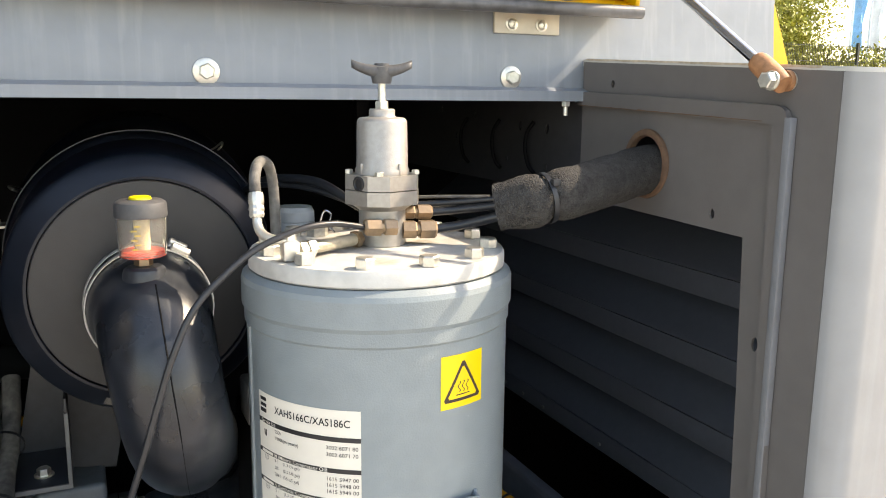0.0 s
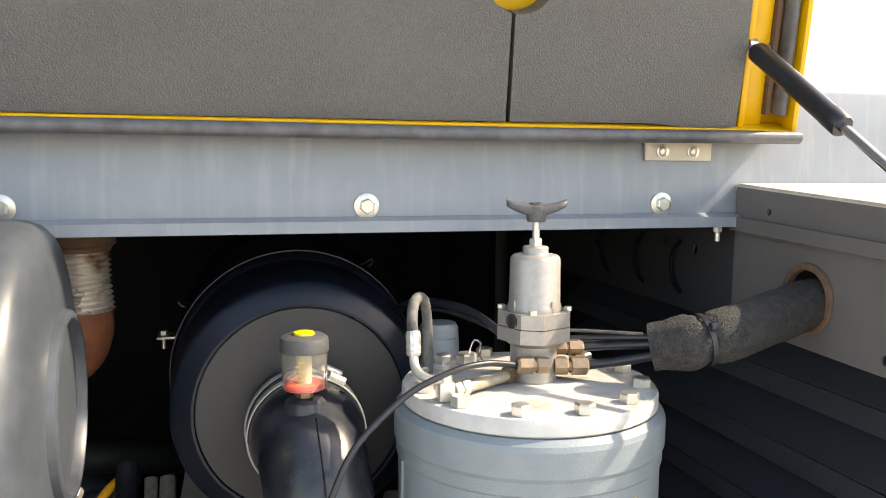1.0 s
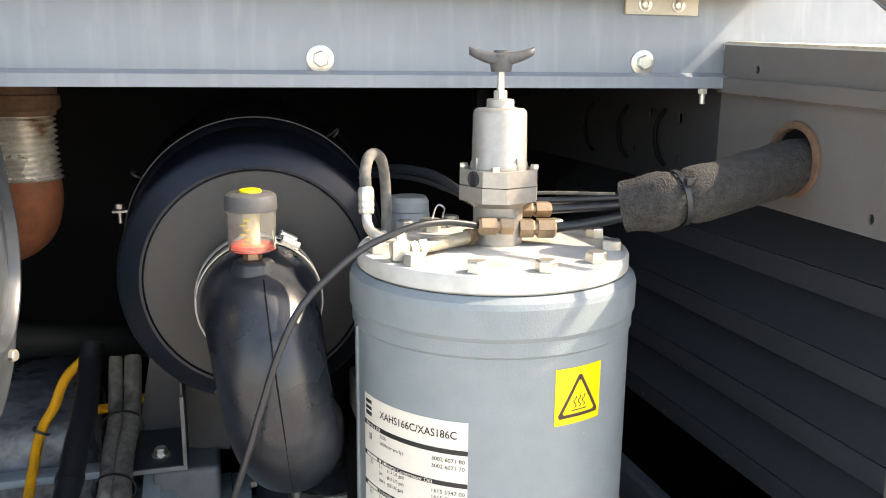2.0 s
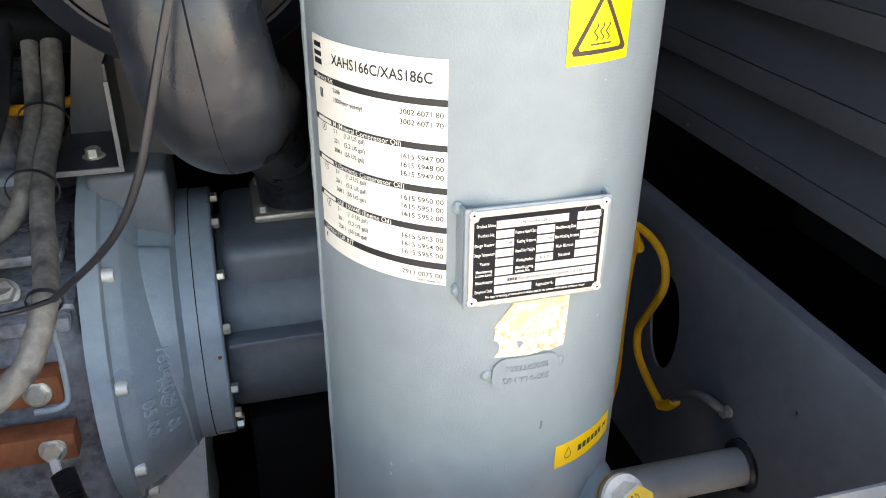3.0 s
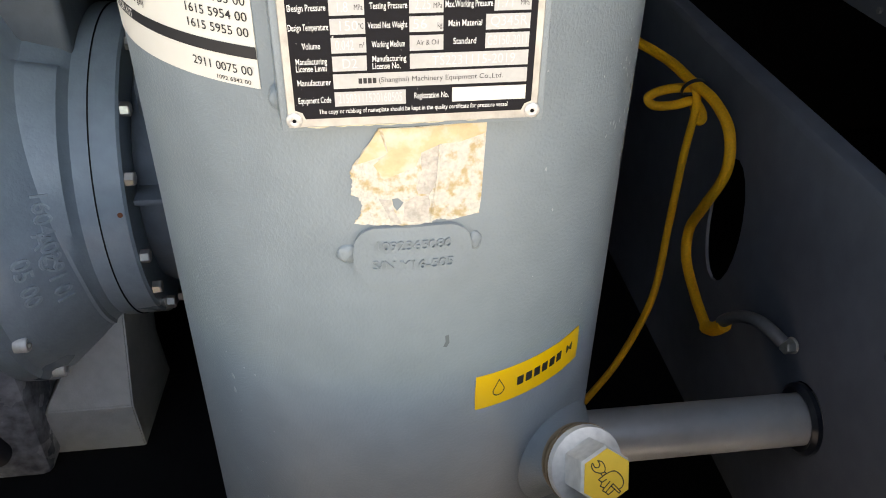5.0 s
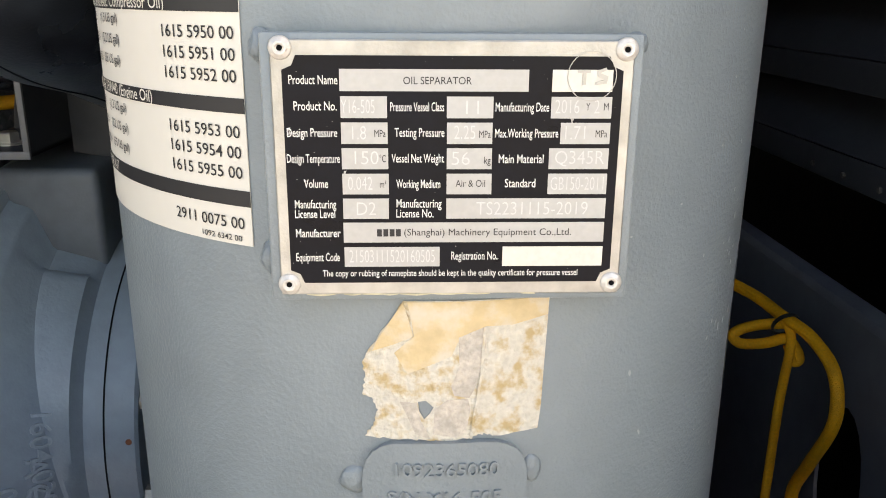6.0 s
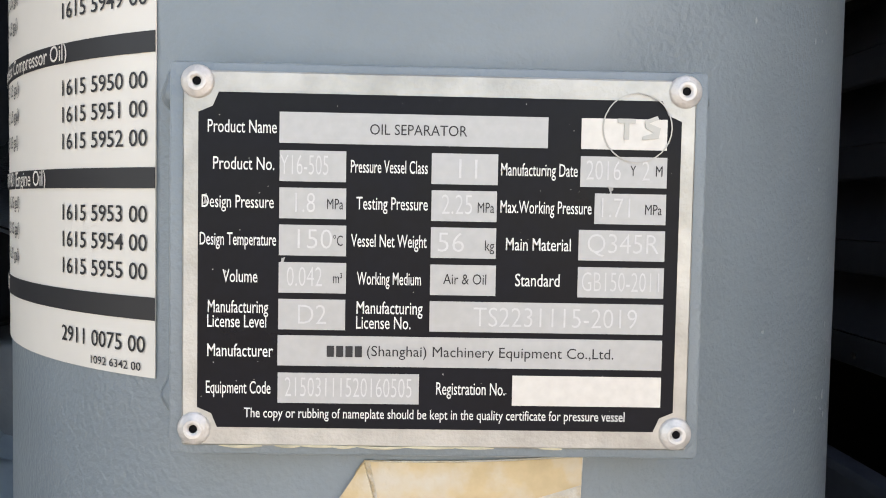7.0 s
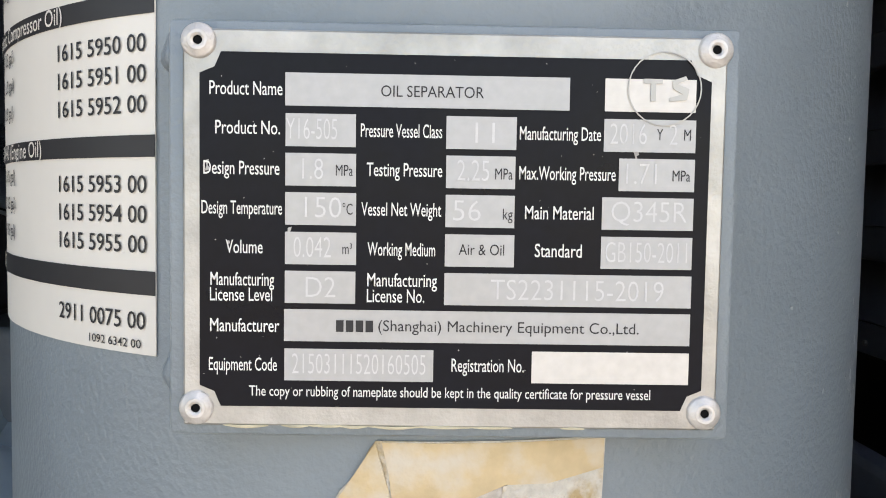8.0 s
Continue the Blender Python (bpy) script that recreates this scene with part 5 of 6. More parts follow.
part("spring", lathe([(0.0, 1.267), (0.0085, 1.267), (0.0085, 1.300), (0, 1.300)], IM, 20), material("straw plastic", (0.40, 0.34, 0.20), 0.4, vary=0.2, grain=300), ind)
bm = bmesh.new()
for k in range(6):
    z = 1.270 + 0.005 * k
    add_lathe(bm, [(0.0238 + 0.0022 * k / 5 + 0.0016, z), (0.0238 + 0.0022 * k / 5 + 0.0016, z + 0.0018)], IM, 4, -118 + (k % 2) * 8, 14)
part("scale_marks", bm, material("gold print", (0.55, 0.38, 0.08), 0.4), ind)
part("top_cap", lathe([(0.0, 1.3032), (0.0272, 1.3032), (0.0276, 1.305), (0.0272, 1.316), (0.0262, 1.319), (0.0225, 1.3215), (0, 1.3218)], IM, 40), KNOB, ind, "dusty grey black cap")
part("yellow_button", lathe([(0, 1.3219), (0.0118, 1.3219), (0.0112, 1.3245), (0.009, 1.3252), (0, 1.3252)], IM, 24), material("yellow plastic", (0.80, 0.66, 0.02), 0.4, vary=0.05), ind)
# moulded seam of the elbow
EL = []
line = curve_points(ELBOW, 8)
for k in range(20, 72, 3):
    d = (line[k + 1] - line[k - 1]).normalized()
    EL.append(line[k] + Vector((0, d.z, -d.y)) * (WIDE(k / (len(line) - 1)) + 0.0003))
bm = bmesh.new()
add_tube(bm, EL, 0.0009, 6, 4)
part("seam", bm, BLACK, elbow)
part("boss", lathe([(0.0245, 1.215), (0.0235, 1.240), (0.0215, 1.2465), (0.018, 1.2492), (0, 1.2495)], Matrix.Translation((-0.2555, 0.026, 0)), 32), RUBBER, elbow)

# ---- bell housing bolts and foot ----
HC = Vector((0, 0.436, 0.588))
PALEZINC = material("dull pale zinc", (0.66, 0.66, 0.63), 0.48, metal=0.35, vary=0.12, grain=200)


def round_axis(x, r, deg):
    """A place round the drive's axis; 180 faces the door, 90 is up."""
    return Vector((x, HC.y + r * math.cos(radians(deg)), HC.z + r * math.sin(radians(deg))))


for deg in (104, 135.5, 168, 200.5, 227, 246):
    at = round_axis(-0.391, 0.250, deg)
    bm = bmesh.new()
    add_lathe(bm, [(0, 0), (0.0092, 0), (0.0092, 0.0125), (0.0082, 0.014), (0.0048, 0.014), (0.0046, 0.0095), (0, 0.0095)], frame_of(at, at + Vector((1, 0, 0))), 20)
    part("socket_screw", bm, PALEZINC, housing)
for deg in (82, 107, 134.5, 158, 187.5, 206, 229, 250):
    bolt("flange_bolt", round_axis(-0.2588, 0.178, deg), (1, 0, 0), 0.0135, 0.010, ZINC, housing, spin=deg)
bm = bmesh.new()
lower = [(-0.446, 0.276, 0.25), (-0.316, 0.276, 0.25), (-0.306, 0.42, 0.25), (-0.446, 0.42, 0.25)]
belt = [(-0.419, 0.264, 0.3365), (-0.314, 0.264, 0.3365), (-0.305, 0.40, 0.345), (-0.419, 0.40, 0.345)]
crown = [(-0.389, 0.281, 0.386), (-0.343, 0.302, 0.4560), (-0.306, 0.301, 0.4760), (-0.294, 0.40, 0.478), (-0.40, 0.40, 0.43)]
lo = [bm.verts.new(p) for p in lower]
mi = [bm.verts.new(p) for p in belt]
up = [bm.verts.new(p) for p in crown]
bm.faces.new(lo[::-1])
for k in range(4):
    bm.faces.new((lo[k], lo[(k + 1) % 4], mi[(k + 1) % 4], mi[k]))
for f in ((mi[0], mi[1], up[2], up[1], up[0]), (mi[1], mi[2], up[3], up[2]), (mi[2], mi[3], up[4], up[3]), (mi[3], mi[0], up[0], up[4]), (up[0], up[1], up[2], up[3], up[4])):
    bm.faces.new(f)
bmesh.ops.bevel(bm, geom=bm.edges[:], offset=0.002, segments=2, affect="EDGES")
part("foot", bm, material("pale grey casting", (0.38, 0.405, 0.41), 0.5, vary=0.12, grain=60, stain=12, bump=0.15), housing, "pale grey cast foot", 20)
# raised casting number, written round the cone; its paler colour stands for highlights
RAISED = material("casting paint paled for highlights", (0.315, 0.38, 0.425), 0.45, vary=0.15, grain=300, stain=60)


def cone_text(text, deg0, u0, size, name):
    bm = text_bm(text, size, "LEFT", wide=1.15, depth=0.0020)
    for v in bm.verts:
        deg = deg0 + math.degrees(v.co.x / 0.21)
        u = u0 + v.co.y
        sec = casting_line(deg)
        r = float(np.interp(u, [q[0] for q in sec], [q[1] for q in sec]))
        u, r = u + v.co.z * 0.75 + 0.0004, r + v.co.z * 0.65 + 0.0004
        v.co = round_axis(u, r, deg)
    return tagged(part(name, bm, RAISED, housing, "raised casting number, paled for highlights"), kind="stuff")


cone_text("1604 0291 01", 158.5, -0.336, 0.0205, "casting_number")
cone_text("A C", 170, -0.340, 0.0205, "casting_number")
cone_text("05 00", 175, -0.360, 0.0205, "casting_number")
part("joint", lathe([(0.1890, -0.2896), (0.1903, -0.2896), (0.1903, -0.2884), (0.1890, -0.2884)], HM, 96), BLACK, housing)
bm = bmesh.new()
add_lathe(bm, [(0, 0), (0.003, 0), (0, 0.0008)], frame_of(round_axis(-0.267, 0.1895, 169), round_axis(-0.267, 0.3, 169)), 10)
part("red_mark", bm, RUSTRED, housing)
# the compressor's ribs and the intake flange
part("rib", box((-0.255, 0.262, 0.6255), (0.12, 0.300, 0.6335), 0.003), SHADED_CASTING, compressor)
part("upper_body", box((-0.25, 0.325, 0.60), (0.12, 0.55, 0.7435), 0.02, 3), SHADED_CASTING, compressor)
part("intake_flange", box((-0.200, 0.395, 0.744), (-0.060, 0.530, 0.757), 0.004), ALU, compressor, "bare aluminium intake flange")
for x, y in ((-0.187, 0.410), (-0.074, 0.410), (-0.187, 0.515), (-0.074, 0.515)):
    bolt("flange_bolt", (x, y, 0.7572), (0, 0, 1), 0.013, 0.009, ZINC, compressor)
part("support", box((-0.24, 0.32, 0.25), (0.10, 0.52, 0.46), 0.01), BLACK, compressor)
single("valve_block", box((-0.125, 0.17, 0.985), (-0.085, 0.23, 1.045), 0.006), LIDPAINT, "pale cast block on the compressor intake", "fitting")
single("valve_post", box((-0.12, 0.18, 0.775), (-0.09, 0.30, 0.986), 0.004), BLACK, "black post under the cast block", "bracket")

# ---- engine ----
ENG = material("dark oily engine paint", (0.19, 0.205, 0.235), 0.28, vary=0.55, grain=70, stain=14, bump=0.2)
engine = thing("engine", "dark oily engine block with ledges and covers", "engine", (-0.8, 0.6, 0.25))
part("block", box((-1.3, 0.235, 0.25), (-0.421, 0.95, 0.745), 0.015, 2), ENG, engine)
part("ledge", box((-1.3, 0.215, 0.715), (-0.43, 0.30, 0.735), 0.004), ENG, engine)
part("ledge", box((-1.3, 0.30, 0.765), (-0.44, 0.40, 0.780), 0.004), ENG, engine)
part("rail", box((-0.70, 0.395, 0.835), (-0.465, 0.43, 0.848), 0.003), CASTING, engine)
part("head_cover", box((-1.3, 0.45, 0.745), (-0.50, 0.85, 0.90), 0.03, 3), ENG, engine)
part("pipe", tube([(-1.2, 0.66, 1.00), (-0.8, 0.62, 1.01), (-0.55, 0.60, 1.00), (-0.40, 0.64, 0.97)], 0.030, 16), material("green black pipe", (0.008, 0.010, 0.010), 0.6, spec=0.2), engine)
part("plug", lathe([(0, 0), (0.018, 0), (0.018, 0.012), (0.012, 0.012), (0.012, 0.03), (0, 0.03)], frame_of((-0.508, 0.273, 0.738), (-0.50, 0.24, 0.80)), 12), ZINC, engine, angle=20)
bolt("plug_nut", (-0.505, 0.262, 0.752), (0.1, -0.5, 0.6), 0.026, 0.010, ZINC, engine, washer=0.019)
for z0, z1, y in ((0.640, 0.680, 0.190), (0.554, 0.594, 0.190)):
    bar = part("mount_bar", box((-0.70, y - 0.012, z0), (-0.447, y + 0.022, z1), 0.003), RUSTRED, engine, "rust red mounting bar")
    bm = bmesh.new()
    add_hex(bm, frame_of((-0.474, y - 0.012, (z0 + z1) / 2), (-0.474, y - 0.10, (z0 + z1) / 2 + 0.02)), 0.021, 0.010, 0.0165, 0.003)
    part("mount_bolt", bm, ZINC, bar, "zinc bolt with a washer", 20)
part("rod", tube([(-0.474, 0.150, 0.653), (-0.446, 0.150, 0.656), (-0.436, 0.155, 0.670), (-0.433, 0.15, 0.75), (-0.430, 0.12, 0.80), (-0.426, 0.09, 0.83)], 0.0036, 10), CASTING, engine)
# bracket under the air filter
brk = thing("filter_bracket", "dark folded steel bracket carrying the air filter", "bracket", (-0.39, 0.37, 0.85))
DARKSTEEL = material("dark blue bracket paint", (0.032, 0.037, 0.046), 0.42, vary=0.2, stain=12)
part("shelf", box((-0.435, 0.325, 0.872), (-0.352, 0.55, 0.877), 0.001), DARKSTEEL, brk)
part("upright", box((-0.356, 0.327, 0.872), (-0.352, 0.55, 1.005), 0.001), DARKSTEEL, brk)
bm = bmesh.new()
add_profile(bm, [(-0.352, 0.860), (-0.29, 0.850), (-0.27, 0.95), (-0.30, 1.04), (-0.352, 1.04)], 0.42, 0.43, "y", True)
part("gusset", bm, DARKSTEEL, brk)
part("edge", box((-0.435, 0.3205, 0.871), (-0.351, 0.3245, 0.878), 0.0005), LOWER_STRIP, brk)
part("edge", box((-0.3565, 0.3205, 0.878), (-0.3510, 0.3245, 0.985), 0.0005), LOWER_STRIP, brk)
bolt("bolt", (-0.390, 0.368, 0.8772), (0, 0, 1), 0.017, 0.010, ZINC, brk, washer=0.014)
bm = bmesh.new()
add_profile(bm, [(-0.428, 0.8775), (-0.426, 0.895), (-0.408, 0.985), (-0.398, 1.035), (-0.357, 1.035), (-0.357, 0.8775)], 0.462, 0.467, "y", True)
part("back_plate", bm, DARKSTEEL, brk)

# hoses over the engine
A = [(-0.430, 0.47, 1.00), (-0.432, 0.40, 0.927), (-0.437, 0.33, 0.898), (-0.435, 0.25, 0.876), (-0.427, 0.18, 0.854), (-0.420, 0.12, 0.840), (-0.417, 0.08, 0.833), (-0.427, 0.055, 0.806), (-0.446, 0.035, 0.780), (-0.50, 0.01, 0.755), (-0.62, 0.0, 0.74)]
hose("coolant_hose", A, 0.0132, DUSTY, "dusty grey hose in a tied bundle", 16, 8, 0, 0.06)
hose("coolant_hose", [(-0.456, 0.47, 1.00), (-0.455, 0.40, 0.930), (-0.458, 0.33, 0.900), (-0.457, 0.27, 0.880), (-0.466, 0.25, 0.858), (-0.490, 0.24, 0.841), (-0.526, 0.24, 0.834), (-0.568, 0.25, 0.834), (-0.68, 0.27, 0.84)], 0.0108, DUSTY, "dusty grey hose branching off the bundle", 16, 8, 0, 0.06)
def conduit(points, r, split, label):
    """A taped length that turns into a finely ribbed one; split: how many of the points are taped."""
    t = thing("corrugated_hose", label, "hose", points[-1])
    if split:
        part("taped_length", tube(points[:split + 1], r * 0.97, 18, 10, 0, 0.05), HOSE, t, "wrapped black tape", 60)
    part("ribbed_length", tube(points[split:], r, 18, 26, 0.0026), HOSE, t, angle=60)
    return t


main = conduit([(-0.492, 0.49, 1.02), (-0.494, 0.46, 0.988), (-0.494, 0.39, 0.950), (-0.500, 0.33, 0.921), (-0.504, 0.28, 0.892), (-0.511, 0.22, 0.857), (-0.519, 0.16, 0.818), (-0.524, 0.10, 0.774), (-0.532, 0.06, 0.730), (-0.545, 0.03, 0.68)], 0.0180, 5, "black corrugated conduit along the engine, its upper length taped")
part("tape_end", lathe([(0.0178, -0.006), (0.0192, -0.006), (0.0192, 0.006), (0.0178, 0.006)], frame_of((-0.5040, 0.283, 0.894), (-0.5090, 0.240, 0.869)), 24), HOSE, main)
part("marking_band", lathe([(0.0183, -0.010), (0.0187, -0.010), (0.0187, 0.010), (0.0183, 0.010)], frame_of((-0.5000, 0.335, 0.9235), (-0.5040, 0.290, 0.898)), 10, -150, 60), LIDPAINT, main, "pale band round the tape")
conduit([(-0.464, 0.155, 0.556), (-0.452, 0.13, 0.535), (-0.435, 0.11, 0.50), (-0.42, 0.12, 0.45), (-0.43, 0.16, 0.38)], 0.0135, 0, "black corrugated conduit at the mounting bar")
single("cable_lug", tube([(-0.473, 0.166, 0.567), (-0.468, 0.152, 0.556), (-0.461, 0.146, 0.545)], 0.006, 8), LIDPAINT, "pale cable lug on the mounting bar", "cable lug")
YCABLE = material("yellow braided sleeve", (0.90, 0.40, 0.010), 0.68, vary=0.15, grain=400, stain=40, bump=0.6, bump_scale=900)
hose("yellow_cable", [(-0.50, 0.50, 1.00), (-0.532, 0.48, 0.972), (-0.550, 0.47, 0.932), (-0.572, 0.46, 0.892), (-0.578, 0.40, 0.846), (-0.582, 0.34, 0.794), (-0.583, 0.28, 0.739), (-0.586, 0.24, 0.693), (-0.60, 0.19, 0.64), (-0.64, 0.18, 0.60)], 0.0078, YCABLE, "yellow sleeved cable beside the conduit", 12, 8, 0, 0.05)
hose("yellow_cable", [(-0.53, 0.52, 0.90), (-0.48, 0.53, 0.895), (-0.42, 0.55, 0.90)], 0.008, YCABLE, "yellow sleeved cable crossing behind the hoses")


def tie(at, way, r, label):
    at, way = Vector(at), Vector(way)
    bm = lathe([(r, -0.002), (r + 0.0013, -0.002), (r + 0.0013, 0.002), (r, 0.002)], frame_of(at, at + way), 24)
    single("cable_tie", bm, HOSE, label, "cable tie")


tie((-0.443, 0.39, 0.922), (0, -0.8, -0.35), 0.029, "black cable tie round the hose bundle")
tie((-0.446, 0.265, 0.881), (0, -0.9, -0.25), 0.028, "black cable tie round the hose bundle")
tie((-0.418, 0.085, 0.834), (0, -0.9, -0.3), 0.0165, "black cable tie round the dusty hose")
tie((-0.571, 0.462, 0.894), (-0.4, -0.2, -0.8), 0.0130, "black cable tie round the yellow cable")

# ---- exhaust bellows ----
exh = thing("exhaust_bellows", "steel exhaust bellows with rusty flange and elbow", "exhaust pipe", (-0.535, 0.35, 1.28))
BX, BY = -0.534, 0.35
BELLOW = material("heat tinted steel", (0.68, 0.63, 0.57), 0.34, metal=0.6, vary=0.2, grain=150, stain=25, second=(0.30, 0.17, 0.10), amount=0.25)
prof = [(0.0405 + 0.0026 * math.sin(2 * math.pi * k / 8) + 0.004 * max(0, 1 - k / 44), 1.302 + 0.0009625 * k) for k in range(89)]
part("bellows", lathe(prof, Matrix.Translation((BX, BY, 0)), 48), BELLOW, exh, "bright corrugated steel bellows", 70)
part("flange", lathe([(0, 1.386), (0.043, 1.386), (0.0445, 1.392), (0.050, 1.396), (0.050, 1.412), (0.047, 1.414), (0.047, 1.5595), (0, 1.5595)], Matrix.Translation((BX, BY, 0)), 40), RUST, exh)
part("elbow", tube([(BX, BY, 1.305), (BX, BY, 1.27), (BX - 0.02, BY + 0.02, 1.235), (BX - 0.08, BY + 0.05, 1.215), (BX - 0.2, BY + 0.08, 1.21)], 0.043, 24), material("dark red rust", (0.20, 0.062, 0.025), 0.75, vary=0.35, grain=60, stain=12, bump=0.2), exh)

# ---- round cover near the door ----
cover = thing("engine_air_cleaner", "large black plastic air cleaner with a ribbed end cover", "air filter", (-0.6, -0.03, 1.07))
KM = Matrix.Translation((0, -0.030, 1.275)) @ Matrix.Rotation(radians(90), 4, "Y")
COVER = material("grey black moulded cover", (0.050, 0.060, 0.072), 0.42, vary=0.22, grain=60, stain=9, second=(0.018, 0.021, 0.026), amount=0.28, bump=0.04, bump_scale=500)
part("end_cover", lathe([(0.200, -0.80), (0.200, -0.590), (0.197, -0.575), (0.189, -0.566), (0.1835, -0.563), (0.1815, -0.556), (0.1835, -0.548), (0.1825, -0.528), (0.178, -0.515), (0.169, -0.507), (0.150, -0.503), (0.122, -0.4985), (0.0955, -0.496), (0.0935, -0.489), (0.0905, -0.487), (0.086, -0.487), (0.0835, -0.490), (0.0815, -0.497), (0.050, -0.494), (0, -0.4925)], KM, 140), COVER, cover, angle=40)
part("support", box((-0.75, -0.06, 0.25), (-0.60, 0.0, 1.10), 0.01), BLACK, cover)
bolt("clip_bolt", (-0.498, 0.02, 1.165), (0.8, -0.3, 0), 0.011, 0.007, ZINC, cover)

# ---- beam bolts, hinge and gas strut ----
for x in (-0.578, -0.168, 0.242):
    t = thing("beam_bolt", "zinc bolt with a broad washer on the cross beam", "bolt", (x, 0.121, 1.46), "beam bolts")
    part("washer", lathe([(0, 0), (0.0158, 0), (0.0158, 0.002), (0.0148, 0.0026), (0, 0.0026)], frame_of((x, 0.1208, 1.4598), (x, 0.0, 1.4598)), 32), ZINC, t)
    bm = bmesh.new()
    add_hex(bm, frame_of((x, 0.1182, 1.4598), (x, 0.0, 1.4598)) @ Matrix.Rotation(0.4, 4, "Z"), 0.0165, 0.008)
    part("head", bm, ZINC, t, angle=20)
hinge = thing("hinge_plate", "pale primed hinge plate with two round-head screws", "hinge", (0.266, 0.12, 1.519))
part("plate", box((0.215, 0.1195, 1.519), (0.3175, 0.1245, 1.556), 0.001), material("pale primer", (0.50, 0.46, 0.38), 0.55, vary=0.08), hinge)
for x in (0.241, 0.2880):
    bm = bmesh.new()
    add_lathe(bm, [(0, 0), (0.0092, 0), (0.0092, 0.0014), (0.0068, 0.0018), (0.0060, 0.0045), (0.0040, 0.0056), (0.0030, 0.0056), (0.0030, 0.003), (0, 0.003)], frame_of((x, 0.1194, 1.5315), (x, 0.0, 1.5315)), 24)
    part("screw", bm, ZINC, hinge)
stud = thing("stud_bolt", "zinc stud hanging under the beam end", "bolt", (0.325, 0.11, 1.41))
bolt("nut", (0.325, 0.108, 1.4275), (0, 0, -1), 0.011, 0.007, ZINC, stud)
part("shank", cyl((0.325, 0.108, 1.408), (0.325, 0.108, 1.422), 0.0035, 12), ZINC, stud)

S0, S1 = Vector((0.330, 0.062, 1.670)), Vector((0.345, -0.262, 1.452))
SD = (S1 - S0).normalized()
SLEN = (S1 - S0).length
strut = thing("gas_strut", "black gas strut with a bright rod and rusty end fitting", "gas strut", S1)
SM = frame_of(S0, S1)
part("cylinder", lathe([(0, 0.012), (0.009, 0.012), (0.0128, 0.018), (0.0132, 0.022), (0.0132, SLEN * 0.44), (0.0137, SLEN * 0.445), (0.0137, SLEN * 0.505), (0.0125, SLEN * 0.51), (0, SLEN * 0.51)], SM, 28), HOSE, strut)
part("rod", cyl(S0 + SD * SLEN * 0.5, S0 + SD * (SLEN - 0.02), 0.0058, 20), CHROME, strut, "bright steel rod")
part("top_eye", lathe([(0.004, -0.006), (0.0095, -0.006), (0.0095, 0.006), (0.004, 0.006)], frame_of(S0, S0 + Vector((1, 0, 0))), 24), ZINC, strut)
part("top_pin", cyl(S0 + Vector((-0.012, 0.004, 0)), S0 + Vector((0.045, 0.012, 0.0)), 0.0048, 14), ZINC, strut)
RUSTEND = material("rusty orange fitting", (0.36, 0.17, 0.08), 0.7, vary=0.3, grain=150, stain=40, bump=0.2)
E0 = S1 - SD * 0.034
part("end_fitting", tube([E0 - SD * 0.004, E0, E0 + SD * 0.012, S1 - SD * 0.006, S1 + SD * 0.008], lambda u: 0.0098 + 0.0022 * math.sin(u * 3.1), 20, 6), RUSTEND, strut, "rusty end fitting")
part("ball_washer", lathe([(0, 0), (0.011, 0), (0.011, 0.006), (0, 0.006)], frame_of(S1 + Vector((0.012, 0, 0)), S1 + Vector((-1, 0, 0))), 24), RUSTEND, strut)
bolt("end_bolt", S1 + Vector((-0.010, 0, 0)), (-1, -0.1, 0), 0.0155, 0.010, ZINC, strut, washer=0.010)
part("spacer", cyl(S1 + Vector((0.008, 0, 0)), S1 + Vector((0.016, 0, 0)), 0.010, 20), ZINC, strut)

# ---- cables and pipe beside the tank ----
hose("yellow_cable", [(0.31, 0.52, 0.715), (0.35, 0.46, 0.705), (0.366, 0.40, 0.705), (0.372, 0.35, 0.703), (0.386, 0.31, 0.695), (0.392, 0.270, 0.674), (0.392, 0.258, 0.630), (0.390, 0.285, 0.570), (0.390, 0.310, 0.520), (0.390, 0.300, 0.480), (0.390, 0.255, 0.454), (0.388, 0.210, 0.443)], 0.0064, YCABLE, "yellow sleeved cable curving down beside the tank", 12, 8, 0, 0.05)
hose("yellow_cable", [(0.388, 0.212, 0.443), (0.390, 0.197, 0.452), (0.391, 0.178, 0.475)], 0.0086, YCABLE, "yellow sleeve end of the battery cable", 12, 6, 0, 0.04)
CABLEGREY = material("grey shrink tube", (0.13, 0.128, 0.126), 0.5, vary=0.15, grain=200)
hose("battery_cable", [(0.390, 0.184, 0.474), (0.390, 0.170, 0.491), (0.391, 0.146, 0.513), (0.394, 0.121, 0.527), (0.400, 0.101, 0.528), (0.407, 0.090, 0.523)], 0.0072, CABLEGREY, "grey black cable end bolted to the plate", 12, 6)
bolt("cable_bolt", (0.4165, 0.087, 0.521), (-1, -0.2, 0.1), 0.014, 0.010, ZINC, thing("ground_bolt", "zinc hexagon bolt holding the cable end", "bolt", (0.415, 0.087, 0.515)), washer=0.009)
hose("yellow_cable", [(0.374, 0.345, 0.700), (0.376, 0.330, 0.682), (0.375, 0.335, 0.610), (0.369, 0.325, 0.515), (0.352, 0.295, 0.425), (0.312, 0.272, 0.343), (0.268, 0.26, 0.28)], 0.0049, YCABLE, "thin yellow sleeved cable hanging straight down", 12, 8, 0, 0.05)
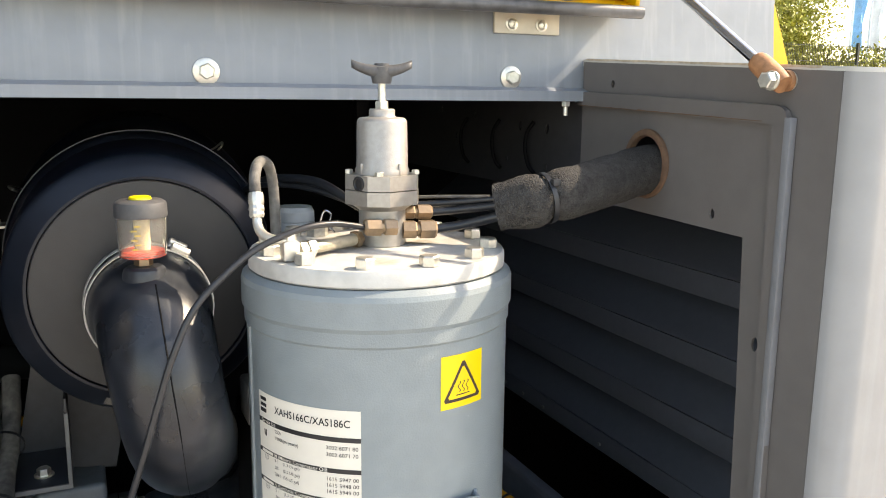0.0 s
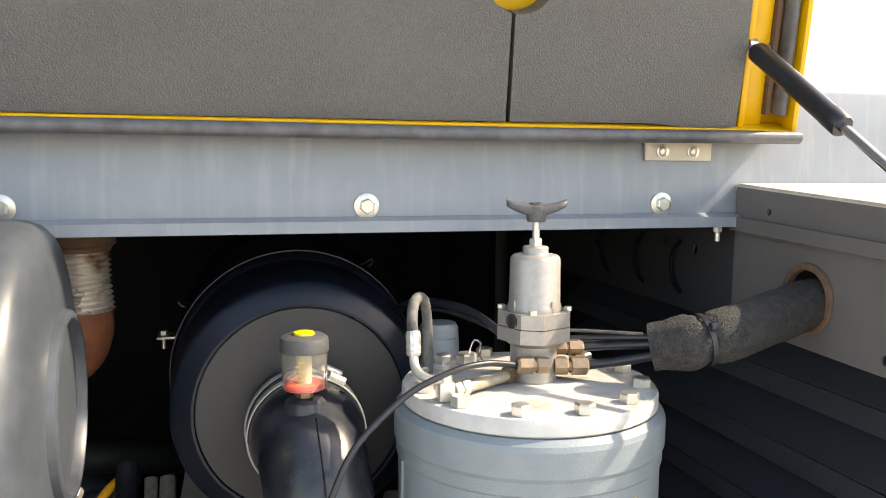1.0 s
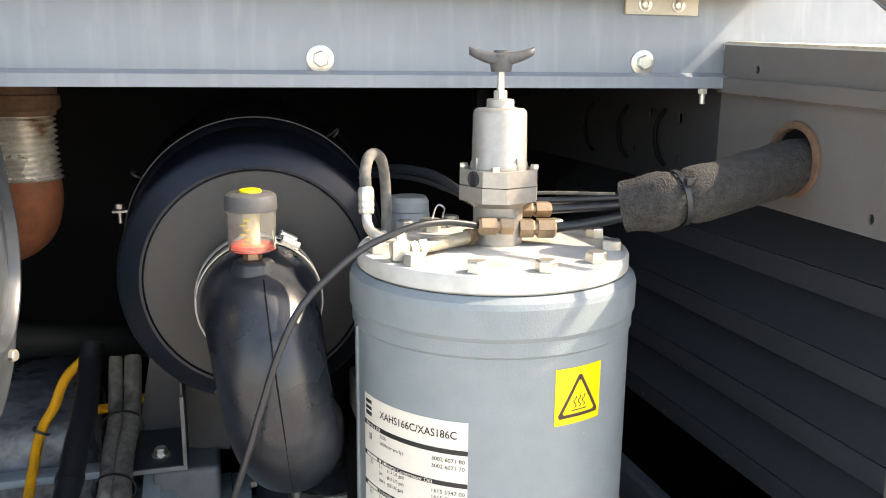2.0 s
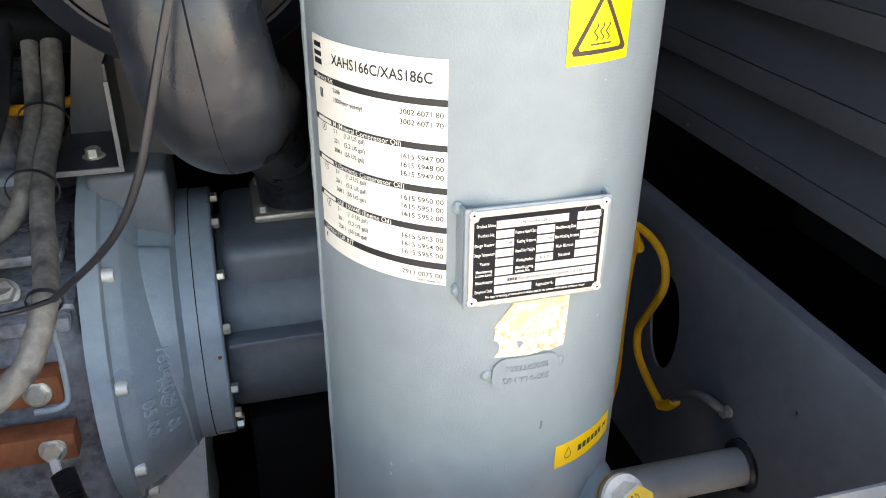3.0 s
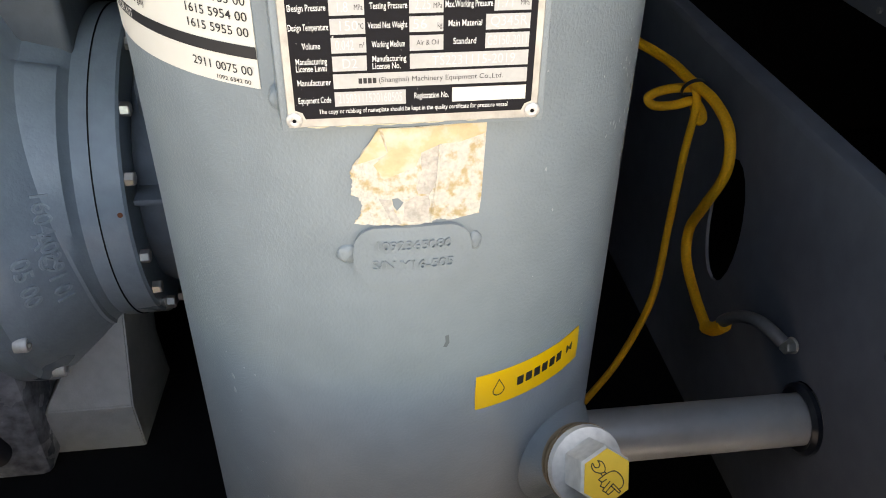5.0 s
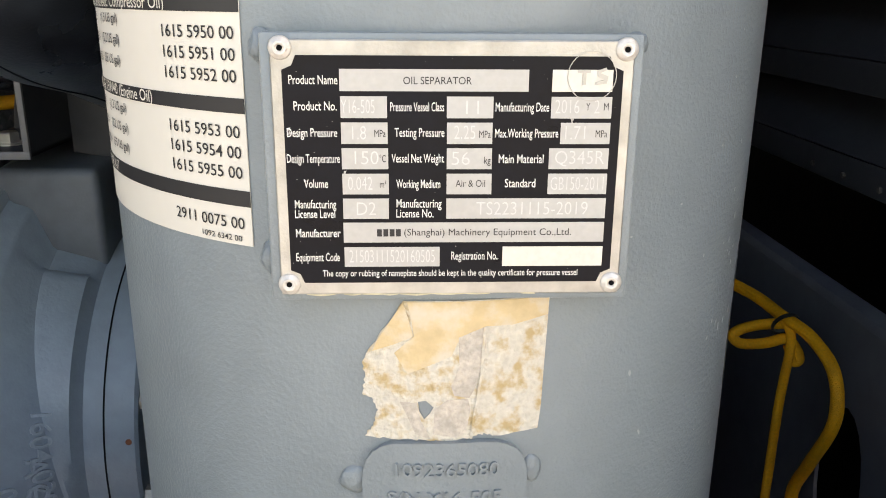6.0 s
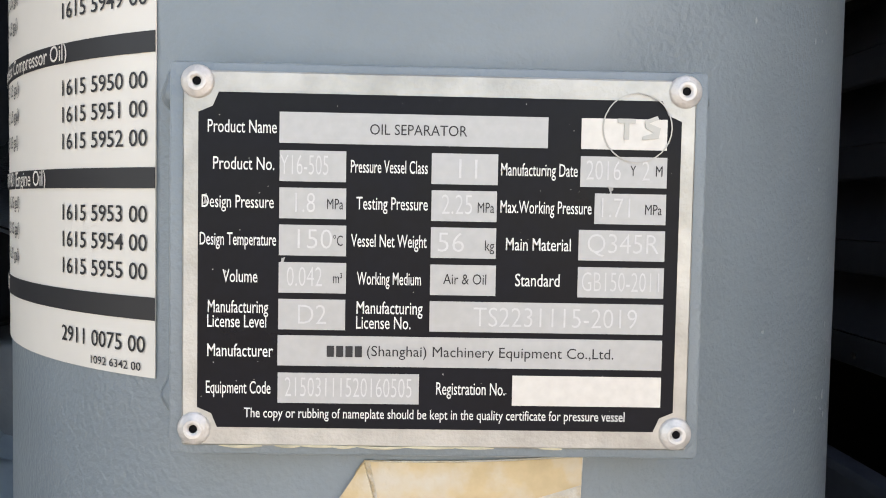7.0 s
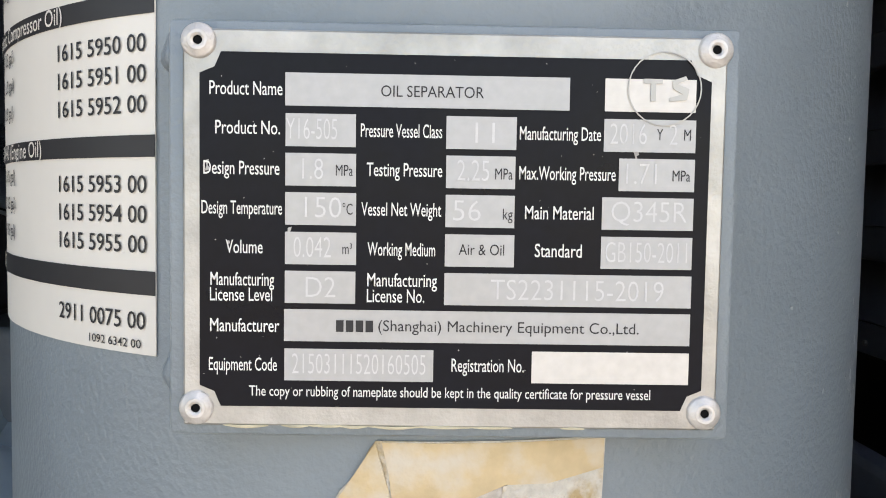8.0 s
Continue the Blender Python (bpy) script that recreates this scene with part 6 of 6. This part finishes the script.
hose("yellow_cable", [(0.376, 0.345, 0.696), (0.358, 0.362, 0.688), (0.342, 0.372, 0.679), (0.334, 0.374, 0.671), (0.340, 0.366, 0.665), (0.358, 0.350, 0.672), (0.374, 0.338, 0.682), (0.384, 0.333, 0.672), (0.387, 0.331, 0.662), (0.382, 0.332, 0.660), (0.377, 0.336, 0.676)], 0.0056, YCABLE, "small loop of yellow sleeved cable", 12, 8, 0, 0.05)
tie((0.374, 0.342, 0.696), (0.1, -0.9, -0.4), 0.0135, "black cable tie round the yellow cables")
GREY = material("grey zinc pipe", (0.50, 0.495, 0.475), 0.45, metal=0.3, vary=0.12, grain=40, stain=12)
dp = thing("drain_pipe", "grey steel pipe running into the lower plate", "pipe", (0.3, 0.04, 0.44))
part("pipe", tube([(0.08, 0.04, 0.462), (0.25, 0.04, 0.462), (0.40, 0.04, 0.462), (0.47, 0.04, 0.462)], 0.0270, 28, 4), GREY, dp)
part("rubber_ring", lathe([(0.0285, -0.006), (0.033, -0.008), (0.0375, -0.004), (0.0375, 0.001), (0.0285, 0.001)], frame_of((0.419, 0.04, 0.462), (0.5, 0.04, 0.462)), 36), RUBBER, dp)

# ---- panel wires behind the beam ----
for y in (0.255, 0.372, 0.50):
    hose("panel_strap", [(0.357, y - 0.004, 1.395), (0.350, y + 0.006, 1.375), (0.349, y + 0.008, 1.35), (0.352, y + 0.002, 1.325), (0.357, y - 0.01, 1.312)], 0.0032, BLACK, "black strap looped through the side panel", 8, 6)

# ---- beyond the machine ----
# Unseen end wall, added to block the sun from the air inlet.
single("wall_end", box((1.28, -0.33, 0.25), (1.30, 1.07, 1.44)), SHEET, "end wall added to keep sun out of the air inlet", "wall", "structure")
single("far_panel", holed_plate([(0.70, 1.40), (0.85, 1.45), (0.835, 1.50), (0.792, 1.60), (0.763, 1.695), (0.74, 1.78), (0.70, 1.78)], [], 0.003, lambda u, v, w: (u, 0.20 + w, v)), YELLOW, "yellow edge of the far side panel", "panel", "structure")

LEAF = material("hedge leaves", (0.27, 0.275, 0.045), 0.55, vary=0.6, grain=3.0, stain=0.9)
BARK = material("hedge bark", (0.08, 0.06, 0.045), 0.9, vary=0.3, grain=10)
rng = np.random.default_rng(7)


def shrub(at, height, spread, leaves):
    t = thing("shrub", "yellow green sunlit shrub of the hedge", "shrub", at, "hedge shrubs")
    at = Vector(at)
    bm = bmesh.new()
    tips = []
    for k in range(7):
        a = rng.uniform(0, 2 * math.pi)
        tip = at + Vector((math.cos(a) * spread * rng.uniform(0.3, 0.8), math.sin(a) * spread * rng.uniform(0.3, 0.8), height * rng.uniform(0.55, 0.95)))
        mid = at.lerp(tip, 0.5) + Vector((rng.uniform(-.2, .2), rng.uniform(-.2, .2), 0.1))
        add_tube(bm, [at + Vector((0, 0, -0.05)), mid, tip], lambda u: 0.06 * (1 - 0.8 * u), 6, 4)
        tips += [tip, mid]
    part("stems", bm, BARK, t)
    n = leaves
    base = np.array([tips[i] for i in rng.integers(0, len(tips), n)])
    c = base + rng.normal(0, 1, (n, 3)) * np.array([spread * 0.42, spread * 0.42, height * 0.20])
    c[:, 2] = np.clip(c[:, 2], 0.08, height * 1.15)
    d1 = rng.normal(0, 1, (n, 3))
    d1 /= np.linalg.norm(d1, axis=1)[:, None]
    d2 = np.cross(d1, rng.normal(0, 1, (n, 3)))
    d2 /= np.linalg.norm(d2, axis=1)[:, None]
    s = rng.uniform(0.035, 0.07, (n, 1))
    co = np.stack([c + d1 * s, c + d2 * s * 0.5, c - d1 * s, c - d2 * s * 0.5], 1).reshape(-1, 3)
    me = bpy.data.meshes.new("crown")
    me.from_pydata(co.tolist(), [], np.arange(4 * n).reshape(-1, 4).tolist())
    me.materials.append(LEAF)
    ob = new("crown", me)
    ob.parent = t
    ob.matrix_parent_inverse = Matrix.Translation(-at)


for k in range(12):
    x = 11.5 + 1.15 * k
    shrub((x, 14.5 + rng.uniform(-0.8, 0.8), 0), (4.6 if k < 5 else 2.3) + rng.uniform(-0.7, 0.7), 1.0, 15000 if k < 6 else 8000)

fence = thing("fence", "dark mesh fence in front of the hedge", "fence", (16, 13.2, 0))
FENCE = material("dark fence steel", (0.03, 0.035, 0.03), 0.6, vary=0.2)
for k in range(6):
    part("post", box((11.5 + 2.5 * k, 13.17, 0), (11.56 + 2.5 * k, 13.23, 2.75)), FENCE, fence)
for z in (0.3, 0.7, 1.1, 1.5, 1.9, 2.3, 2.65):
    part("wire", box((11.5, 13.19, z), (24, 13.205, z + 0.012)), FENCE, fence)
bm = bmesh.new()
for k in range(240):
    add_box(bm, (11.6 + 0.05 * k, 13.205, 0.2), (11.607 + 0.05 * k, 13.212, 2.7))
part("mesh_wires", bm, FENCE, fence)
FLAGC = (material("pale blue cloth", (0.30, 0.55, 0.75), 0.8, vary=0.2), material("white cloth", (0.75, 0.78, 0.80), 0.8, vary=0.1))
for k in range(3):
    f = thing("flag", "limp flag on a white pole behind the fence", "flag", (20.6 + 0.75 * k, 16.9, 0), "flags")
    x = 20.6 + 0.75 * k
    part("pole", cyl((x, 16.9, 0), (x, 16.9, 6.5), 0.04, 10), FLAGC[1], f)
    bm = bmesh.new()
    g = [[bm.verts.new((x + 0.05 + 0.10 * i, 16.9 + 0.10 * math.sin(i * 1.3 + j * 0.5), 3.1 + 0.25 * j - 0.08 * i)) for i in range(6)] for j in range(9)]
    for a, b in zip(g, g[1:]):
        for i in range(5):
            bm.faces.new((a[i], a[i + 1], b[i + 1], b[i]))
    bmesh.ops.solidify(bm, geom=bm.faces[:], thickness=0.01)
    part("cloth", bm, FLAGC[k % 2], f)
wagon = thing("flat_wagon", "rusty brown flat wagon with side stakes parked in the yard", "wagon", (10, 8.5, 0))
OXIDE = material("rusty wagon steel", (0.22, 0.09, 0.055), 0.85, vary=0.35, grain=8, stain=2)
part("bed", box((7.6, 8.0, 1.55), (14, 10.4, 1.85), 0.02), OXIDE, wagon)
part("side_beam", box((7.6, 7.98, 1.10), (14, 8.06, 1.5), 0.01), OXIDE, wagon)
for k in range(16):
    part("stake", box((7.7 + 0.4 * k, 7.92, 1.12), (7.78 + 0.4 * k, 7.98, 1.5), 0.01), OXIDE, wagon)
for x in (8.4, 12.6):
    wheel = part("wheel", cyl((x, 8.1, 0.45), (x, 8.35, 0.45), 0.45, 28, 0.03), RUBBER, wagon)
    part("axle_box", box((x - 0.2, 8.1, 0.8), (x + 0.2, 8.4, 1.15), 0.02), OXIDE, wagon)
bucket = thing("excavator_bucket", "rusty yellow excavator bucket with pointed teeth", "bucket", (10.6, 7.0, 0))
part("shell", box((9.95, 6.9, 0.0), (12.5, 7.8, 1.62), 0.1, 3), RUSTRED, bucket)
for k in range(5):
    bm = bmesh.new()
    bmesh.ops.create_cone(bm, cap_ends=True, segments=4, radius1=0.12, radius2=0.03, depth=0.45, matrix=Matrix.Translation((10.05 + 0.42 * k, 7.0, 1.82)))
    part("tooth", bm, RUST, bucket)
excavator = thing("excavator", "yellow steel excavator boom and stick parked in the yard", "excavator", (12.0, 7.1, 0))
bm = bmesh.new()
add_profile(bm, [(7.22, 3.16), (7.02, 3.44), (7.12, 3.62), (9.0, 3.78), (12.6, 3.5), (12.6, 3.0), (9.0, 3.16), (7.78, 3.08), (7.76, 2.80), (7.62, 2.80), (7.58, 3.02)], 6.9, 7.3, "y", True)
part("boom", bm, YELLOW, excavator)
bm = bmesh.new()
add_profile(bm, [(6.50, 1.2), (6.68, 1.2), (6.80, 3.42), (7.05, 3.50), (7.0, 3.66), (6.60, 3.62)], 6.95, 7.25, "y", True)
part("stick", bm, YELLOW, excavator)
part("pin", cyl((7.10, 6.86, 3.48), (7.10, 7.34, 3.48), 0.07, 16), ZINC, excavator)
part("post", box((12.2, 6.8, 0.0), (12.6, 7.4, 3.1), 0.03), YELLOW, excavator)
